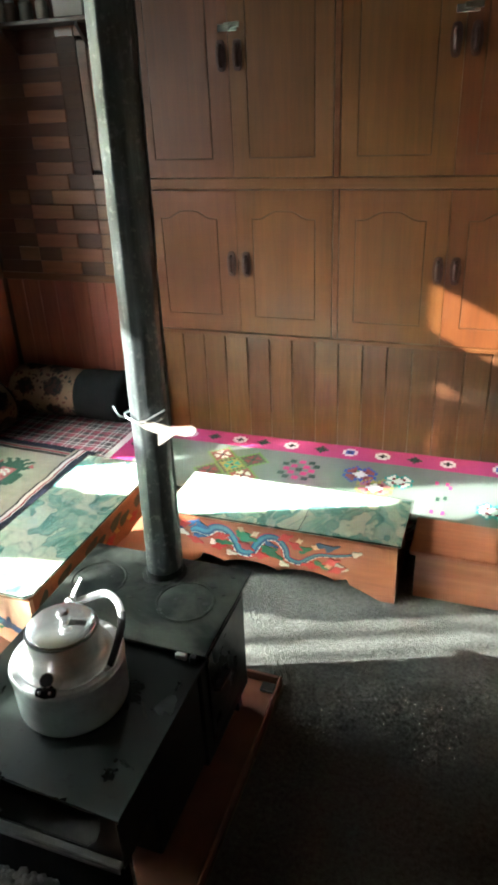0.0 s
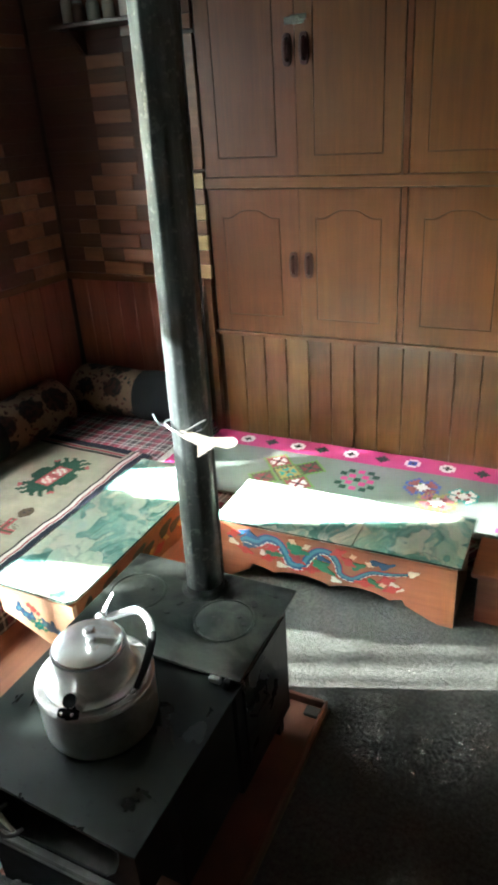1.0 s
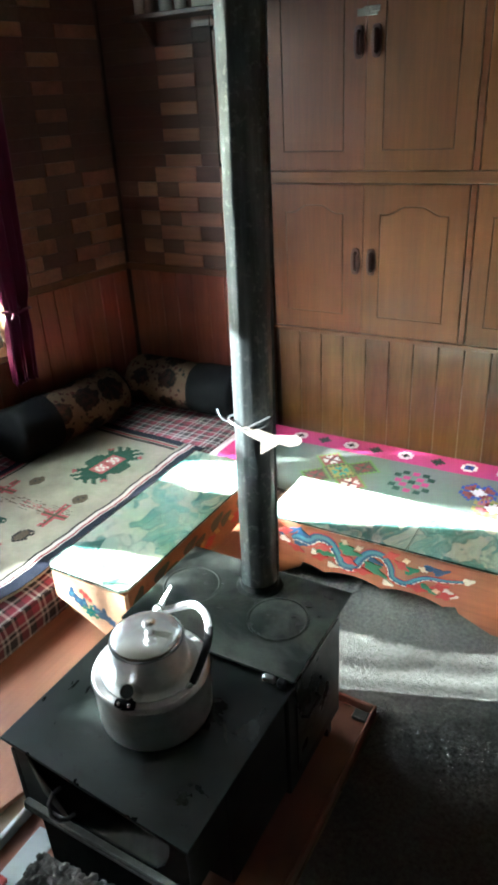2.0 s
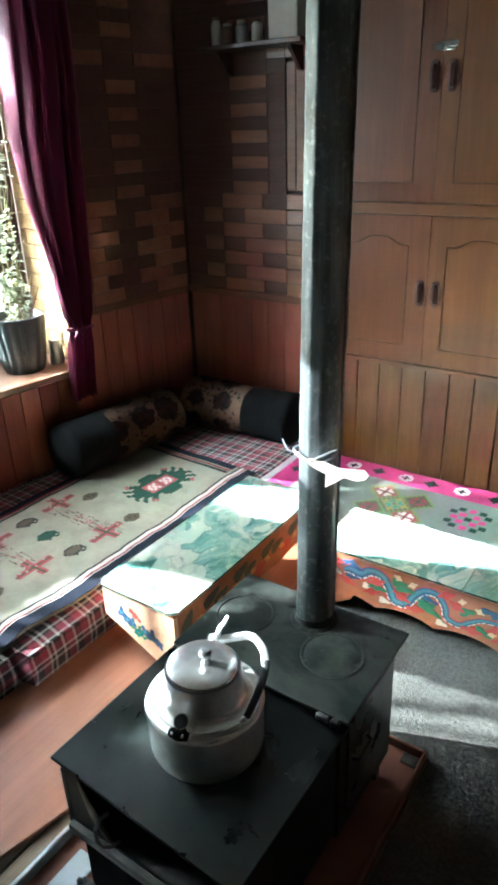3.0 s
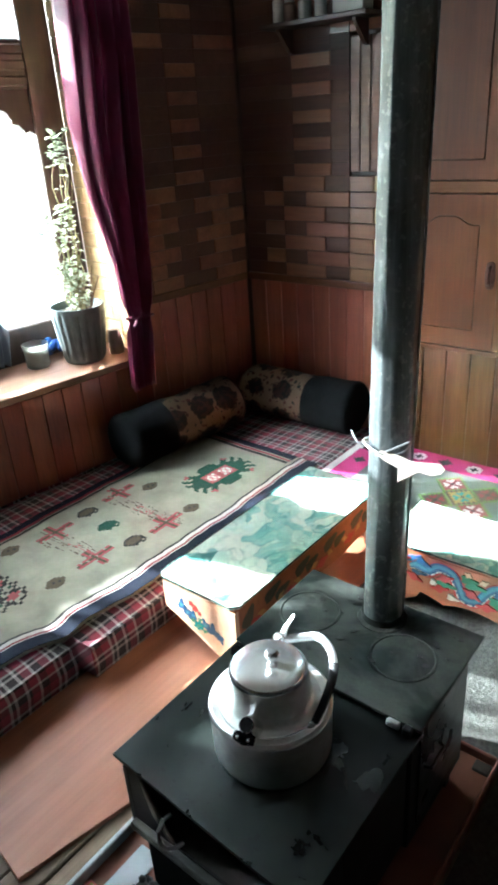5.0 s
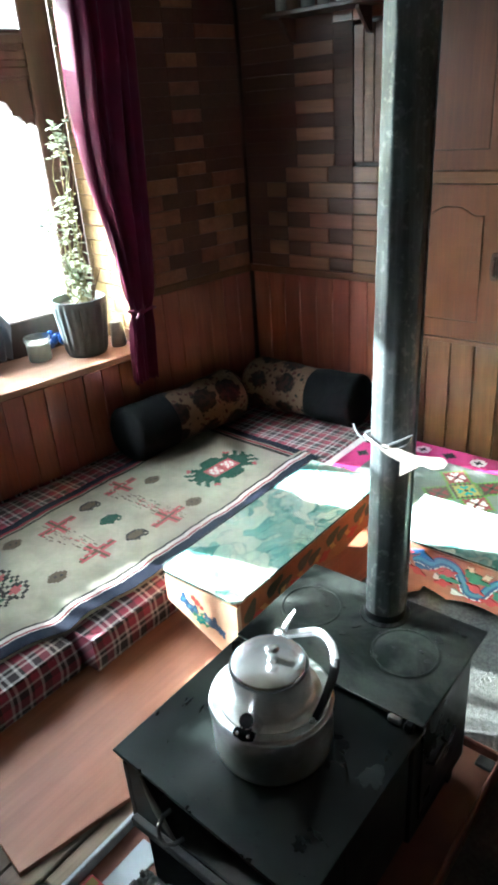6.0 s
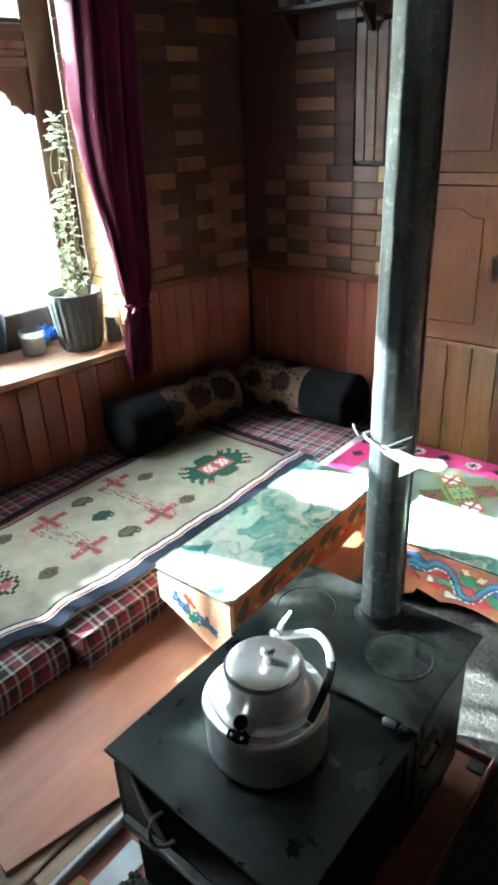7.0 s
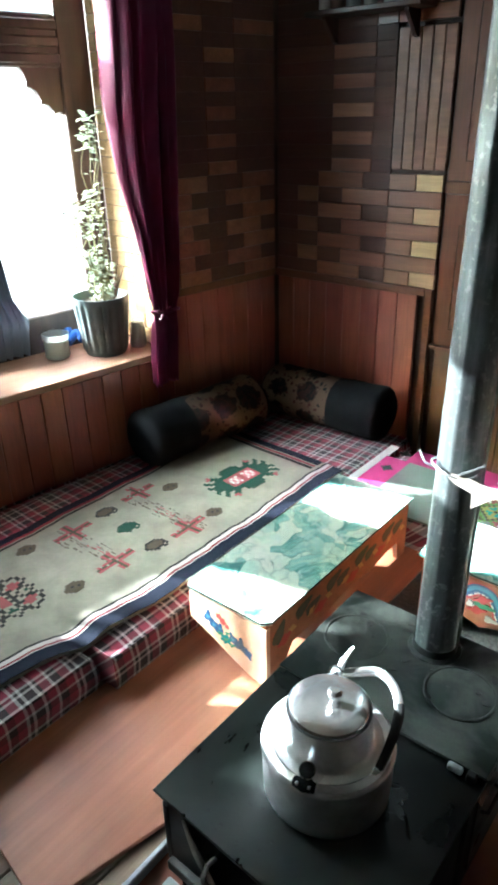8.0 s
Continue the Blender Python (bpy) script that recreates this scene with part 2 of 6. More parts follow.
IRON_PLATE = hot_plate("oiled_front_plate", (0.0028, 0.0042, 0.0034), (0.011, 0.0155, 0.0128), 0.7, 0.19, 0.50)
HOB_PLATE = hot_plate("dusty_hob_plate", (0.0035, 0.0052, 0.0043), (0.062, 0.067, 0.058), 0.9, 0.32, 0.22)
ASH = paint("ash", (0.06, 0.055, 0.05), 0.95, 0.7, 60.0, 0.0, 0.6)
ASH_METAL = paint("ash_scuffed_metal", (0.08, 0.08, 0.072), 0.6, 1.0, 22.0, 0.2, 0.5)
# matte black that stands in for shade in openings; also colours the spout clamp
MATTE_BLACK = paint("matte_black", (0.002, 0.002, 0.002), 0.9, 0.2, 30.0)
MATTE_BLACK.node_tree.nodes["Principled BSDF"].inputs["Specular IOR Level"].default_value = 0.1
RUBBED_EDGE = paint("rubbed_sheet_edge", (0.30, 0.28, 0.23), 0.4, 0.8, 40.0, 0.4)
STEEL = paint("grey_steel", (0.45, 0.46, 0.47), 0.35, 0.4, 25.0, 0.9)
CHROME = paint("chrome_clasp", (0.75, 0.74, 0.70), 0.2, 0.2, 30.0, 1.0)
TRAY_PAINT = paint("blue_white_enamel", (0.42, 0.46, 0.50), 0.42, 0.5, 14.0)
TRAY_RUST = paint("rusty_sheet", (0.24, 0.09, 0.052), 0.55, 0.6, 10.0)
HANDLE = paint("dark_red_handle", (0.055, 0.014, 0.010), 0.3, 0.3, 40.0, 0.0, 0.05, 0.5)
def felt():
    s = Nodes("grey_floor_carpet")
    v = s.place()
    lump, fuzz, big = s.noise(v, 85, 5, 0.7), s.noise(v, 420, 3), s.noise(v, 5, 4)
    cell = s.add("ShaderNodeTexVoronoi", {"Vector": s.place((1, 0.55, 1), (0, 0, 0.6)), "Scale": 16.0, "Randomness": 1.0})
    cell.feature = "DISTANCE_TO_EDGE"
    line = s.ramp(cell.outputs["Distance"], [(0.0, (0, 0, 0)), (0.07, (1, 1, 1))])
    col = s.mix(s.ramp(lump, [(0.30, (0, 0, 0)), (0.72, (1, 1, 1))]), (0.055, 0.055, 0.047), (0.195, 0.195, 0.175))
    col = s.mix(s.math("MULTIPLY", big, 0.5), col, (0.075, 0.068, 0.058))
    s.bump(s.math("ADD", s.math("ADD", lump, s.math("MULTIPLY", fuzz, 0.4)), s.math("MULTIPLY", line, 0.10)), 1.0, 0.014)
    return s.set(col, 0.97)


FELT_GREY = felt()
CREAM = cloth("cream_wool", (0.22, 0.205, 0.16), (0.125, 0.11, 0.083), 500.0, 0.95, 0.9)
NAVY = cloth("navy_wool", (0.007, 0.009, 0.018))
WINE = cloth("wine_wool", (0.16, 0.025, 0.03))
RED = cloth("red_wool", (0.21, 0.05, 0.052))
BLACK_WOOL = cloth("black_wool", (0.022, 0.02, 0.018))
GREEN_WOOL = cloth("green_wool", (0.012, 0.040, 0.025))
LIME_WOOL = cloth("lime_wool", (0.11, 0.20, 0.045))
BROWN_WOOL = cloth("brown_wool", (0.06, 0.045, 0.028))
ROSE = cloth("rose_wool", (0.34, 0.12, 0.13))
PINK = cloth("pink_wool", (0.40, 0.035, 0.145), (0.30, 0.024, 0.11))
SAGE = cloth("sage_wool", (0.135, 0.155, 0.132), (0.10, 0.12, 0.10))
WHITE_WOOL = cloth("white_wool", (0.72, 0.70, 0.66))
YELLOW_WOOL = cloth("ochre_wool", (0.27, 0.24, 0.07))
BLUE_WOOL = cloth("blue_wool", (0.035, 0.07, 0.28))
TEAL_WOOL = cloth("teal_wool", (0.03, 0.22, 0.20))
VELVET_DARK = paint("dark_bolster_velvet", (0.0045, 0.005, 0.0055), 0.95, 0.3, 20.0, 0.0, 0.1)
VELVET_DARK.node_tree.nodes["Principled BSDF"].inputs["Specular IOR Level"].default_value = 0.12


def plaid():
    s = Nodes("red_plaid_cotton")
    sep = s.add("ShaderNodeSeparateXYZ", {0: s.add("ShaderNodeTexCoord").outputs["Object"]}).outputs
    wob = s.math("MULTIPLY_ADD", s.noise(s.place(), 5, 2), 0.014, -0.007)
    u = s.math("FRACT", s.math("DIVIDE", s.math("ADD", sep[1], wob), 0.165))
    v = s.math("FRACT", s.math("DIVIDE", s.math("ADD", s.math("SUBTRACT", sep[0], sep[2]), wob), 0.165))
    red, dark, white = (0.235, 0.017, 0.042), (0.008, 0.008, 0.009), (0.46, 0.43, 0.405)
    bands = [(0.0, red), (0.17, white), (0.225, dark), (0.29, white), (0.345, dark), (0.52, white), (0.58, dark), (0.64, red), (0.80, white), (0.85, dark)]
    a, b = s.ramp(u, bands, "CONSTANT"), s.ramp(v, bands, "CONSTANT")
    col = s.mix(0.5, a, b)
    n = s.noise(s.place(), 300, 3)
    col = s.mix(s.math("MULTIPLY", n, 0.3), col, (0.08, 0.03, 0.035))
    s.bump(n, 0.2, 0.002)
    return s.set(col, 0.9, **{"Sheen Weight": 0.1})


PLAID = plaid()


def marbled():
    """Printed leaves and water in teal and cream."""
    s = Nodes("green_marbled_cloth")
    base = s.place((1.0, 0.8, 1.0), (0, 0, 0.5))
    warp = s.add("ShaderNodeTexNoise", {"Vector": base, "Scale": 5.0, "Detail": 3.0}).outputs["Color"]
    v = s.mix(0.16, base, warp, "LINEAR_LIGHT")
    cell = s.add("ShaderNodeTexVoronoi", {"Vector": v, "Scale": 16.0, "Randomness": 1.0})
    tone = s.add("ShaderNodeSeparateColor", {0: cell.outputs["Color"]}).outputs
    n1 = s.noise(v, 17.0, 6, 0.62, 0.8)
    mixer = s.math("ADD", s.math("MULTIPLY", tone[0], 0.50), s.math("MULTIPLY", n1, 0.66))
    col = s.ramp(mixer, [(0.27, (0.05, 0.20, 0.17)), (0.40, (0.17, 0.38, 0.33)), (0.50, (0.36, 0.55, 0.47)), (0.60, (0.54, 0.66, 0.53)), (0.69, (0.74, 0.77, 0.62)), (0.84, (0.80, 0.76, 0.63))])
    edge = s.add("ShaderNodeTexVoronoi", {"Vector": v, "Scale": 16.0, "Randomness": 1.0})
    edge.feature = "DISTANCE_TO_EDGE"
    rim = s.ramp(edge.outputs["Distance"], [(0.0, (1, 1, 1)), (0.05, (0, 0, 0))])
    col = s.mix(s.math("MULTIPLY", rim, s.math("MULTIPLY", tone[1], 0.8)), col, (0.06, 0.16, 0.13))
    pale = s.noise(v, 22.0, 3, 0.5, 0.6)
    col = s.mix(s.math("MULTIPLY", s.ramp(pale, [(0.60, (0, 0, 0)), (0.66, (1, 1, 1))]), 0.6), col, (0.72, 0.78, 0.70))
    vein = s.add("ShaderNodeTexVoronoi", {"Vector": v, "Scale": 41.0, "Randomness": 1.0})
    vein.feature = "DISTANCE_TO_EDGE"
    line = s.ramp(vein.outputs["Distance"], [(0.0, (1, 1, 1)), (0.06, (0, 0, 0))])
    col = s.mix(s.math("MULTIPLY", line, s.math("MULTIPLY", n1, 0.75)), col, (0.10, 0.20, 0.17))
    return s.set(col, 0.45)


MARBLED = marbled()


def glass(name, tint=(1, 1, 1)):
    s = Nodes(name)
    return s.set(tint, 0.02, IOR=1.45, **{"Transmission Weight": 1.0})


GLASS = glass("clear_glass", (0.96, 1.0, 0.98))


def aluminium(name, rough, metal):
    """Spun aluminium, faintly ringed, scuffed and a little dented."""
    s = Nodes(name)
    spin = s.noise(s.place((0.15, 0.15, 1)), 260, 2)
    scuff = s.noise(s.place(), 34, 5, 0.65)
    s.bump(s.math("ADD", s.noise(s.place(), 9, 1), s.math("MULTIPLY", spin, 0.012)), 0.035, 0.005)
    col = s.mix(s.ramp(scuff, [(0.45, (0, 0, 0)), (0.75, (1, 1, 1))]), (0.86, 0.87, 0.87), (0.70, 0.71, 0.71))
    return s.set(col, s.math("MULTIPLY_ADD", scuff, 0.10, rough), Metallic=metal)


ALUMINIUM = aluminium("polished_aluminium", 0.17, 0.97)
ALUMINIUM_DULL = aluminium("scoured_aluminium", 0.27, 0.87)


def pipe_metal():
    """Galvanised sheet, streaked down its length and blotched by heat."""
    s = Nodes("galvanised_pipe")
    n = s.noise(s.place((1, 1, 0.05)), 42, 5, 0.65)
    soot = s.noise(s.place((1, 1, 0.30)), 10, 6, 0.65)
    scale = s.noise(s.place(), 70, 4)
    col = s.ramp(n, [(0.28, (0.11, 0.128, 0.126)), (0.50, (0.19, 0.213, 0.213)), (0.70, (0.33, 0.355, 0.355))])
    col = s.mix(s.ramp(soot, [(0.44, (0, 0, 0)), (0.62, (0.8, 0.8, 0.8))]), col, (0.085, 0.095, 0.088))
    col = s.mix(s.math("MULTIPLY", s.ramp(scale, [(0.56, (0, 0, 0)), (0.64, (1, 1, 1))]), 0.45), col, (0.36, 0.37, 0.35))
    s.bump(s.math("ADD", n, s.math("MULTIPLY", scale, 0.4)), 0.10, 0.003)
    return s.set(col, s.math("MULTIPLY_ADD", soot, 0.22, 0.28), Metallic=0.68)


PIPE = pipe_metal()


def sheer(name, color, share=0.35):
    s = Nodes(name)
    n = s.noise(s.place((1, 1, 0.1)), 40, 4)
    col = s.mix(s.math("MULTIPLY", n, 0.5), color, tuple(c * 0.5 for c in color))
    s.set(col, 0.40, **{"Specular IOR Level": 0.35})
    trans = s.add("ShaderNodeBsdfTranslucent", {"Color": col})
    blend = s.add("ShaderNodeMixShader", {0: share, 1: s.p.outputs[0], 2: trans.outputs[0]})
    s.l.new(blend.outputs[0], s.n["Material Output"].inputs[0])
    return s.m


CURTAIN = sheer("wine_satin", (0.165, 0.020, 0.062), 0.14)
CURTAIN_GREY = sheer("grey_satin", (0.36, 0.40, 0.46), 0.40)
NET = sheer("white_net", (0.78, 0.78, 0.76), 0.22)
STEM = paint("plant_stem", (0.20, 0.19, 0.09), 0.7)
POT = paint("dark_plastic_pot", (0.085, 0.10, 0.10), 0.42, 0.4, 30.0)
SOIL = paint("soil", (0.06, 0.045, 0.03), 0.95, 0.6, 80.0, 0.0, 0.6)
EARTH = paint("dusty_ground", (0.46, 0.42, 0.36), 0.95, 0.3, 0.8)

# ---- the room ----
WEST, NORTH, EAST, SOUTH, TOP = -1.85, 3.30, 2.70, -2.30, 2.40
WIN_Y0, WIN_Y1, SILL, WIN_TOP, FRAME_X = 0.12, 2.595, 0.570, 2.36, -2.22
# the window wall stands eight degrees out of square: it is drawn square and swung about the corner
SWING = Matrix.Translation((WEST, NORTH, 0)) @ Matrix.Rotation(radians(-8.0), 4, "Z") @ Matrix.Translation((-WEST, -NORTH, 0))
LEAN = math.tan(radians(8.0))


def swing(ob):
    """Swings a finished thing of the window wall, with its parts, into place."""
    ob.matrix_basis = SWING @ ob.matrix_basis
    return ob


def structure(name, bm, material, label, category="wall"):
    return tagged(part(name, bm, material), label, category, kind="structure")


PLAN = [(WEST - 0.46, NORTH + 0.5), (WEST - 0.46 - LEAN * (NORTH - SOUTH + 0.3), SOUTH - 0.2), (EAST + 0.2, SOUTH - 0.2), (EAST + 0.2, NORTH + 0.5)]
bm = bmesh.new()
box(bm, -40, 40, -40, 40, -0.45, -0.35)
structure("ground", bm, EARTH, "pale dusty ground outside the window", "ground")
bm = bmesh.new()
prism(bm, PLAN, -0.34, -0.02)
structure("floor", bm, FLOOR_WOOD, "old worn wooden floor", "floor")
bm = bmesh.new()
prism(bm, PLAN, TOP, TOP + 0.15)
structure("ceiling", bm, CEILING, "plain smoke-darkened ceiling", "ceiling")
bm = bmesh.new()
box(bm, WEST - 0.60, EAST + 0.2, NORTH + 0.03, NORTH + 0.5, -0.03, TOP)
wall_north = structure("wall_north", bm, BROWN_BOARD, "wooden wall with planks and brick-like tiles beside built-in cabinets")
bm = bmesh.new()
back = WEST - 0.48
box(bm, back, WEST - 0.02, SOUTH - 0.3, NORTH + 0.03, -0.03, SILL - 0.03)
box(bm, back, WEST - 0.02, SOUTH - 0.3, NORTH + 0.03, WIN_TOP, TOP)
box(bm, back, WEST - 0.02, SOUTH - 0.3, WIN_Y0, SILL - 0.03, WIN_TOP)
box(bm, back, WEST - 0.02, WIN_Y1 + 0.02, NORTH + 0.03, SILL - 0.03, WIN_TOP)
wall_west = structure("wall_west", bm, BROWN_BOARD, "wooden window wall with red planks and brick-like tiles")
bm = bmesh.new()
box(bm, EAST, EAST + 0.2, SOUTH - 0.2, NORTH + 0.03, -0.03, TOP)
structure("wall_east", bm, PALE_BOARD, "plain pine board wall")
bm = bmesh.new()
box(bm, WEST - 0.90, EAST, SOUTH - 0.2, SOUTH, -0.03, TOP)
structure("wall_south", bm, PALE_BOARD, "plain pine board wall")

# ---- window ----
window = tagged(new("window_1"), "dark wooden casement window, overexposed daylight outside", "window", kind="structure")
window.matrix_basis = Matrix.Translation((FRAME_X, WIN_Y0, SILL))
fx0, fx1 = FRAME_X - 0.07, FRAME_X
MUL0, MUL1, MUL2, TRA0, TRA1, RAIL, HEAD = 1.33, 1.40, 0.52, 1.70, 1.885, 0.735, 2.235
STILE = 2.455


def window_bar(name, y0, y1, z0, z1, deep=0.0):
    bm = bmesh.new()
    box(bm, fx0 + deep, fx1 - deep, y0, y1, z0, z1, 0.006)
    return part(name, bm, FRAME_WOOD, window)


window_bar("window_frame", WIN_Y0, WIN_Y0 + 0.09, SILL, WIN_TOP)
window_bar("window_frame", STILE, WIN_Y1, SILL, WIN_TOP)
window_bar("mullion", MUL0, MUL1, RAIL, TRA0)
window_bar("transom", MUL2 + 0.0705, STILE, TRA0, TRA1)
window_bar("bottom_rail", WIN_Y0 + 0.09, STILE, SILL, RAIL)
window_bar("top_rail", WIN_Y0 + 0.09, STILE, HEAD, WIN_TOP)
for k in range(3):
    bm = bmesh.new()
    box(bm, fx1 - 0.002, fx1 + 0.012, MUL2 + 0.0705, STILE, TRA0 + 0.012 + 0.058 * k, TRA0 + 0.05 + 0.058 * k, 0.006)
    part("moulding", bm, FRAME_WOOD, window)


def bracket(y, side):
    """A scalloped corner bracket under the transom."""
    pts = [(0, 0), (0, -0.17)]
    for i in range(13):
        a = i / 12
        pts.append((0.02 + 0.15 * a + 0.012 * math.sin(a * 18), -0.17 + 0.15 * a ** 1.6 + 0.012 * math.cos(a * 18)))
    pts.append((0.17, 0))
    bm = bmesh.new()
    m = Matrix(((0, 0, 1, fx1 - 0.045), (side, 0, 0, y), (0, 1, 0, TRA0), (0, 0, 0, 1)))
    prism(bm, pts, 0, 0.03, m)
    part("bracket", bm, FRAME_WOOD, window)


bracket(STILE, -1)
bracket(MUL1, 1)
bracket(MUL0, -1)
bracket(MUL2 + 0.07, 1)
window_bar("mullion", MUL2, MUL2 + 0.07, RAIL, HEAD)
# unseen rails, added to trim the sun on the pipe and the cabinets
window_bar("casement_rail", MUL2 + 0.0705, MUL0, TRA1 + 0.0005, 1.945)
window_bar("casement_rail", MUL1, STILE - 0.0005, 2.105, HEAD - 0.0005)
for y0, y1, z0, z1 in ((WIN_Y0 + 0.09, MUL2, RAIL, HEAD), (MUL2 + 0.07, MUL0, RAIL, TRA0), (MUL1, STILE, RAIL, TRA0), (MUL2 + 0.07, STILE, TRA1, HEAD)):
    bm = bmesh.new()
    box(bm, fx0 + 0.03, fx0 + 0.035, y0, y1, z0, z1)
    pane = part("pane", bm, GLASS, window)
    pane.visible_shadow = False
bm = bmesh.new()
box(bm, FRAME_X - 0.1, WEST + 0.012, WIN_Y0 + 0.002, WIN_Y1 + 0.017, SILL - 0.03, SILL, 0.005, 2)
swing(tagged(part("window_sill", bm, SILL_WOOD), "pale worn wooden window sill, sunlit", "window sill", kind="structure"))

# ---- panelling ----
plank_mesh = shared_box("plank", 0.1065, 0.02, 1.0, PINE_PLANK, 0.0035)
PLANK_TOP = 0.566
for k in range(-8, 14):
    x = -0.115 + 0.1085 * k + 0.054
    z1 = 0.79 if x < -1.03 else PLANK_TOP
    if x > -0.98:
        piece("plank", plank_mesh, (x, NORTH + 0.012, z1 / 2), wall_north, (1, 1, z1))
red_mesh = shared_box("plank", 0.0925, 0.02, 1.0, RED_PLANK, 0.003)
for k in range(9):
    x = WEST + 0.012 + 0.094 * (k + 0.5)
    if x < -1.04:
        piece("plank", red_mesh, (x, NORTH + 0.012, 0.395), wall_north, (1, 1, 0.79))
red_side = shared_box("plank", 0.02, 0.0925, 1.0, RED_PLANK, 0.003)
for k in range(46):
    y = NORTH - 0.012 - 0.094 * (k + 0.5)
    top = 0.79 if y > WIN_Y1 + 0.04 or y < WIN_Y0 - 0.05 else SILL - 0.034
    piece("plank", red_side, (WEST - 0.008, y, top / 2), wall_west, (1, 1, top))


def trim(name, bm, label):
    return tagged(part(name, bm, PINE_RAIL), label, "trim", kind="structure")


bm = bmesh.new()
box(bm, WEST + 0.004, -1.045, NORTH - 0.016, NORTH + 0.02, 0.792, 0.828, 0.006, 2)
trim("dado_rail_north", bm, "moulded wooden rail above the plank panelling")
bm = bmesh.new()
box(bm, -1.045, -1.012, NORTH - 0.014, NORTH + 0.02, 0.0, 0.826, 0.004, 2)
trim("dado_post_north", bm, "upright wooden trim at the end of the panelling")
bm = bmesh.new()
box(bm, WEST - 0.02, WEST + 0.014, WIN_Y1 + 0.03, NORTH - 0.017, 0.792, 0.828, 0.006, 2)
swing(trim("dado_rail_west", bm, "moulded wooden rail above the plank panelling"))

TILE_H = 0.0655


def tile_z(row):
    return 0.8545 + TILE_H * row if row < 7 else 1.2803 + 0.0535 * (row - 6.5)


def tile_box(length, tone, across, tall):
    """One brick-like tile of wood, its face bevelled; across: it lies on the west wall."""
    bm = bmesh.new()
    gap, edge = (0.0002, 0.0005) if tone is TILE_DARK else (0.0012, 0.002)
    length, tall = length / 2 - gap, tall / 2 - gap
    if across:
        box(bm, -0.009, 0.009, -length, length, -tall, tall, edge)
    else:
        box(bm, -length, length, -0.009, 0.009, -tall, tall, edge)
    mesh = bpy.data.meshes.new("tile")
    bm.to_mesh(mesh)
    bm.free()
    mesh.materials.append(tone)
    return mesh


tile_store = {}


def lay_tile(a0, a1, z, tone, across, tall=TILE_H):
    key = (round(a1 - a0, 3), tone.name, across, tall)
    if key not in tile_store:
        tile_store[key] = tile_box(a1 - a0, tone, across, tall)
    mid = (a0 + a1) / 2
    proud = 0.003 if tone is not TILE_DARK else 0.0
    if across:
        piece("tile", tile_store[key], (WEST - 0.006 + proud, mid, z), wall_west)
    else:
        piece("tile", tile_store[key], (mid, NORTH + 0.006 - proud, z), wall_north)


COL = [-1.83, -1.72, -1.607, -1.482, -1.379, -1.252, -1.13, -1.010]
for row in range(26):
    z = tile_z(row)
    if z > TOP - 0.05:
        break
    even = row % 2 == 0
    if row < 7:
        if even:
            cells = [(0, 2, TILE_DARK), (2, 4, TILE_LIGHT), (4, 5, TILE_DARK), (5, 6, TILE_MID), (6, 7, TILE_YELLOW)]
        else:
            cells = [(0, 1, TILE_DARK), (1, 2, TILE_MID), (2, 3, TILE_DARK), (3, 5, TILE_LIGHT), (5, 7, TILE_MID)]
    elif 1.80 < z < 1.87:
        cells = [(0, 2, TILE_DARK), (2, 4, TILE_DARK), (4, 5, TILE_MID), (5, 7, TILE_LIGHT)]
    else:
        cells = [(0, 2, TILE_DARK), (2, 4, TILE_DARK if even else TILE_LIGHT), (4, 5, TILE_DARK)]
        if z > 1.87:
            cells.append((5, 7, TILE_DARK))
    for a, b, tone in cells:
        x0, x1 = COL[a], COL[b]
        if row >= 7 and (a, b) == (2, 4):
            x0, x1 = COL[2] + 0.066, COL[4] + 0.035
        if row >= 7 and (a, b) == (0, 2):
            x1 = COL[2] + 0.066
        if row >= 7 and (a, b) == (4, 5):
            x0 = COL[4] + 0.035
        lay_tile(x0, x1, z, tone, False, TILE_H if row < 7 else 0.0535)
# west wall, counted from the corner
WY = [3.288, 3.195, 3.085, 2.983, 2.88, 2.79, 2.70, 2.60]
for row in range(26):
    z = tile_z(row)
    if z > TOP - 0.05:
        break
    even = row % 2 == 0
    if row < 7:
        if even:
            cells = [(0, 2, TILE_LIGHT), (2, 4, TILE_DARK), (4, 6, TILE_LIGHT), (6, 7, TILE_MID)]
        else:
            cells = [(0, 1, TILE_DARK), (1, 3, TILE_LIGHT), (3, 5, TILE_DARK), (5, 6, TILE_LIGHT), (6, 7, TILE_DARK)]
    else:
        cells = [(0, 2, TILE_DARK), (2, 4, TILE_DARK if even else TILE_LIGHT), (4, 6, TILE_DARK), (6, 7, TILE_DARK if even else TILE_MID)]
        if 1.80 < z < 1.87:
            cells = [(0, 2, TILE_LIGHT), (2, 4, TILE_DARK), (4, 6, TILE_LIGHT), (6, 7, TILE_DARK)]
    for a, b, tone in cells:
        y1, y0 = WY[a], WY[b]
        if row >= 7 and (a, b) == (2, 4):
            y0, y1 = WY[4] + 0.01, WY[2] - 0.03
        if row >= 7 and (a, b) == (0, 2):
            y0 = WY[2] - 0.03
        if row >= 7 and (a, b) == (4, 6):
            y1 = WY[4] + 0.01
        lay_tile(y0, y1, z, tone, True, TILE_H if row < 7 else 0.0535)
board_mesh = shared_box("plank", 0.0465, 0.016, 0.505, TILE_MID, 0.003)
for k in range(5):
    piece("plank", board_mesh, (-1.252 + 0.0484 * (k + 0.5), NORTH + 0.009, 1.548), wall_north)
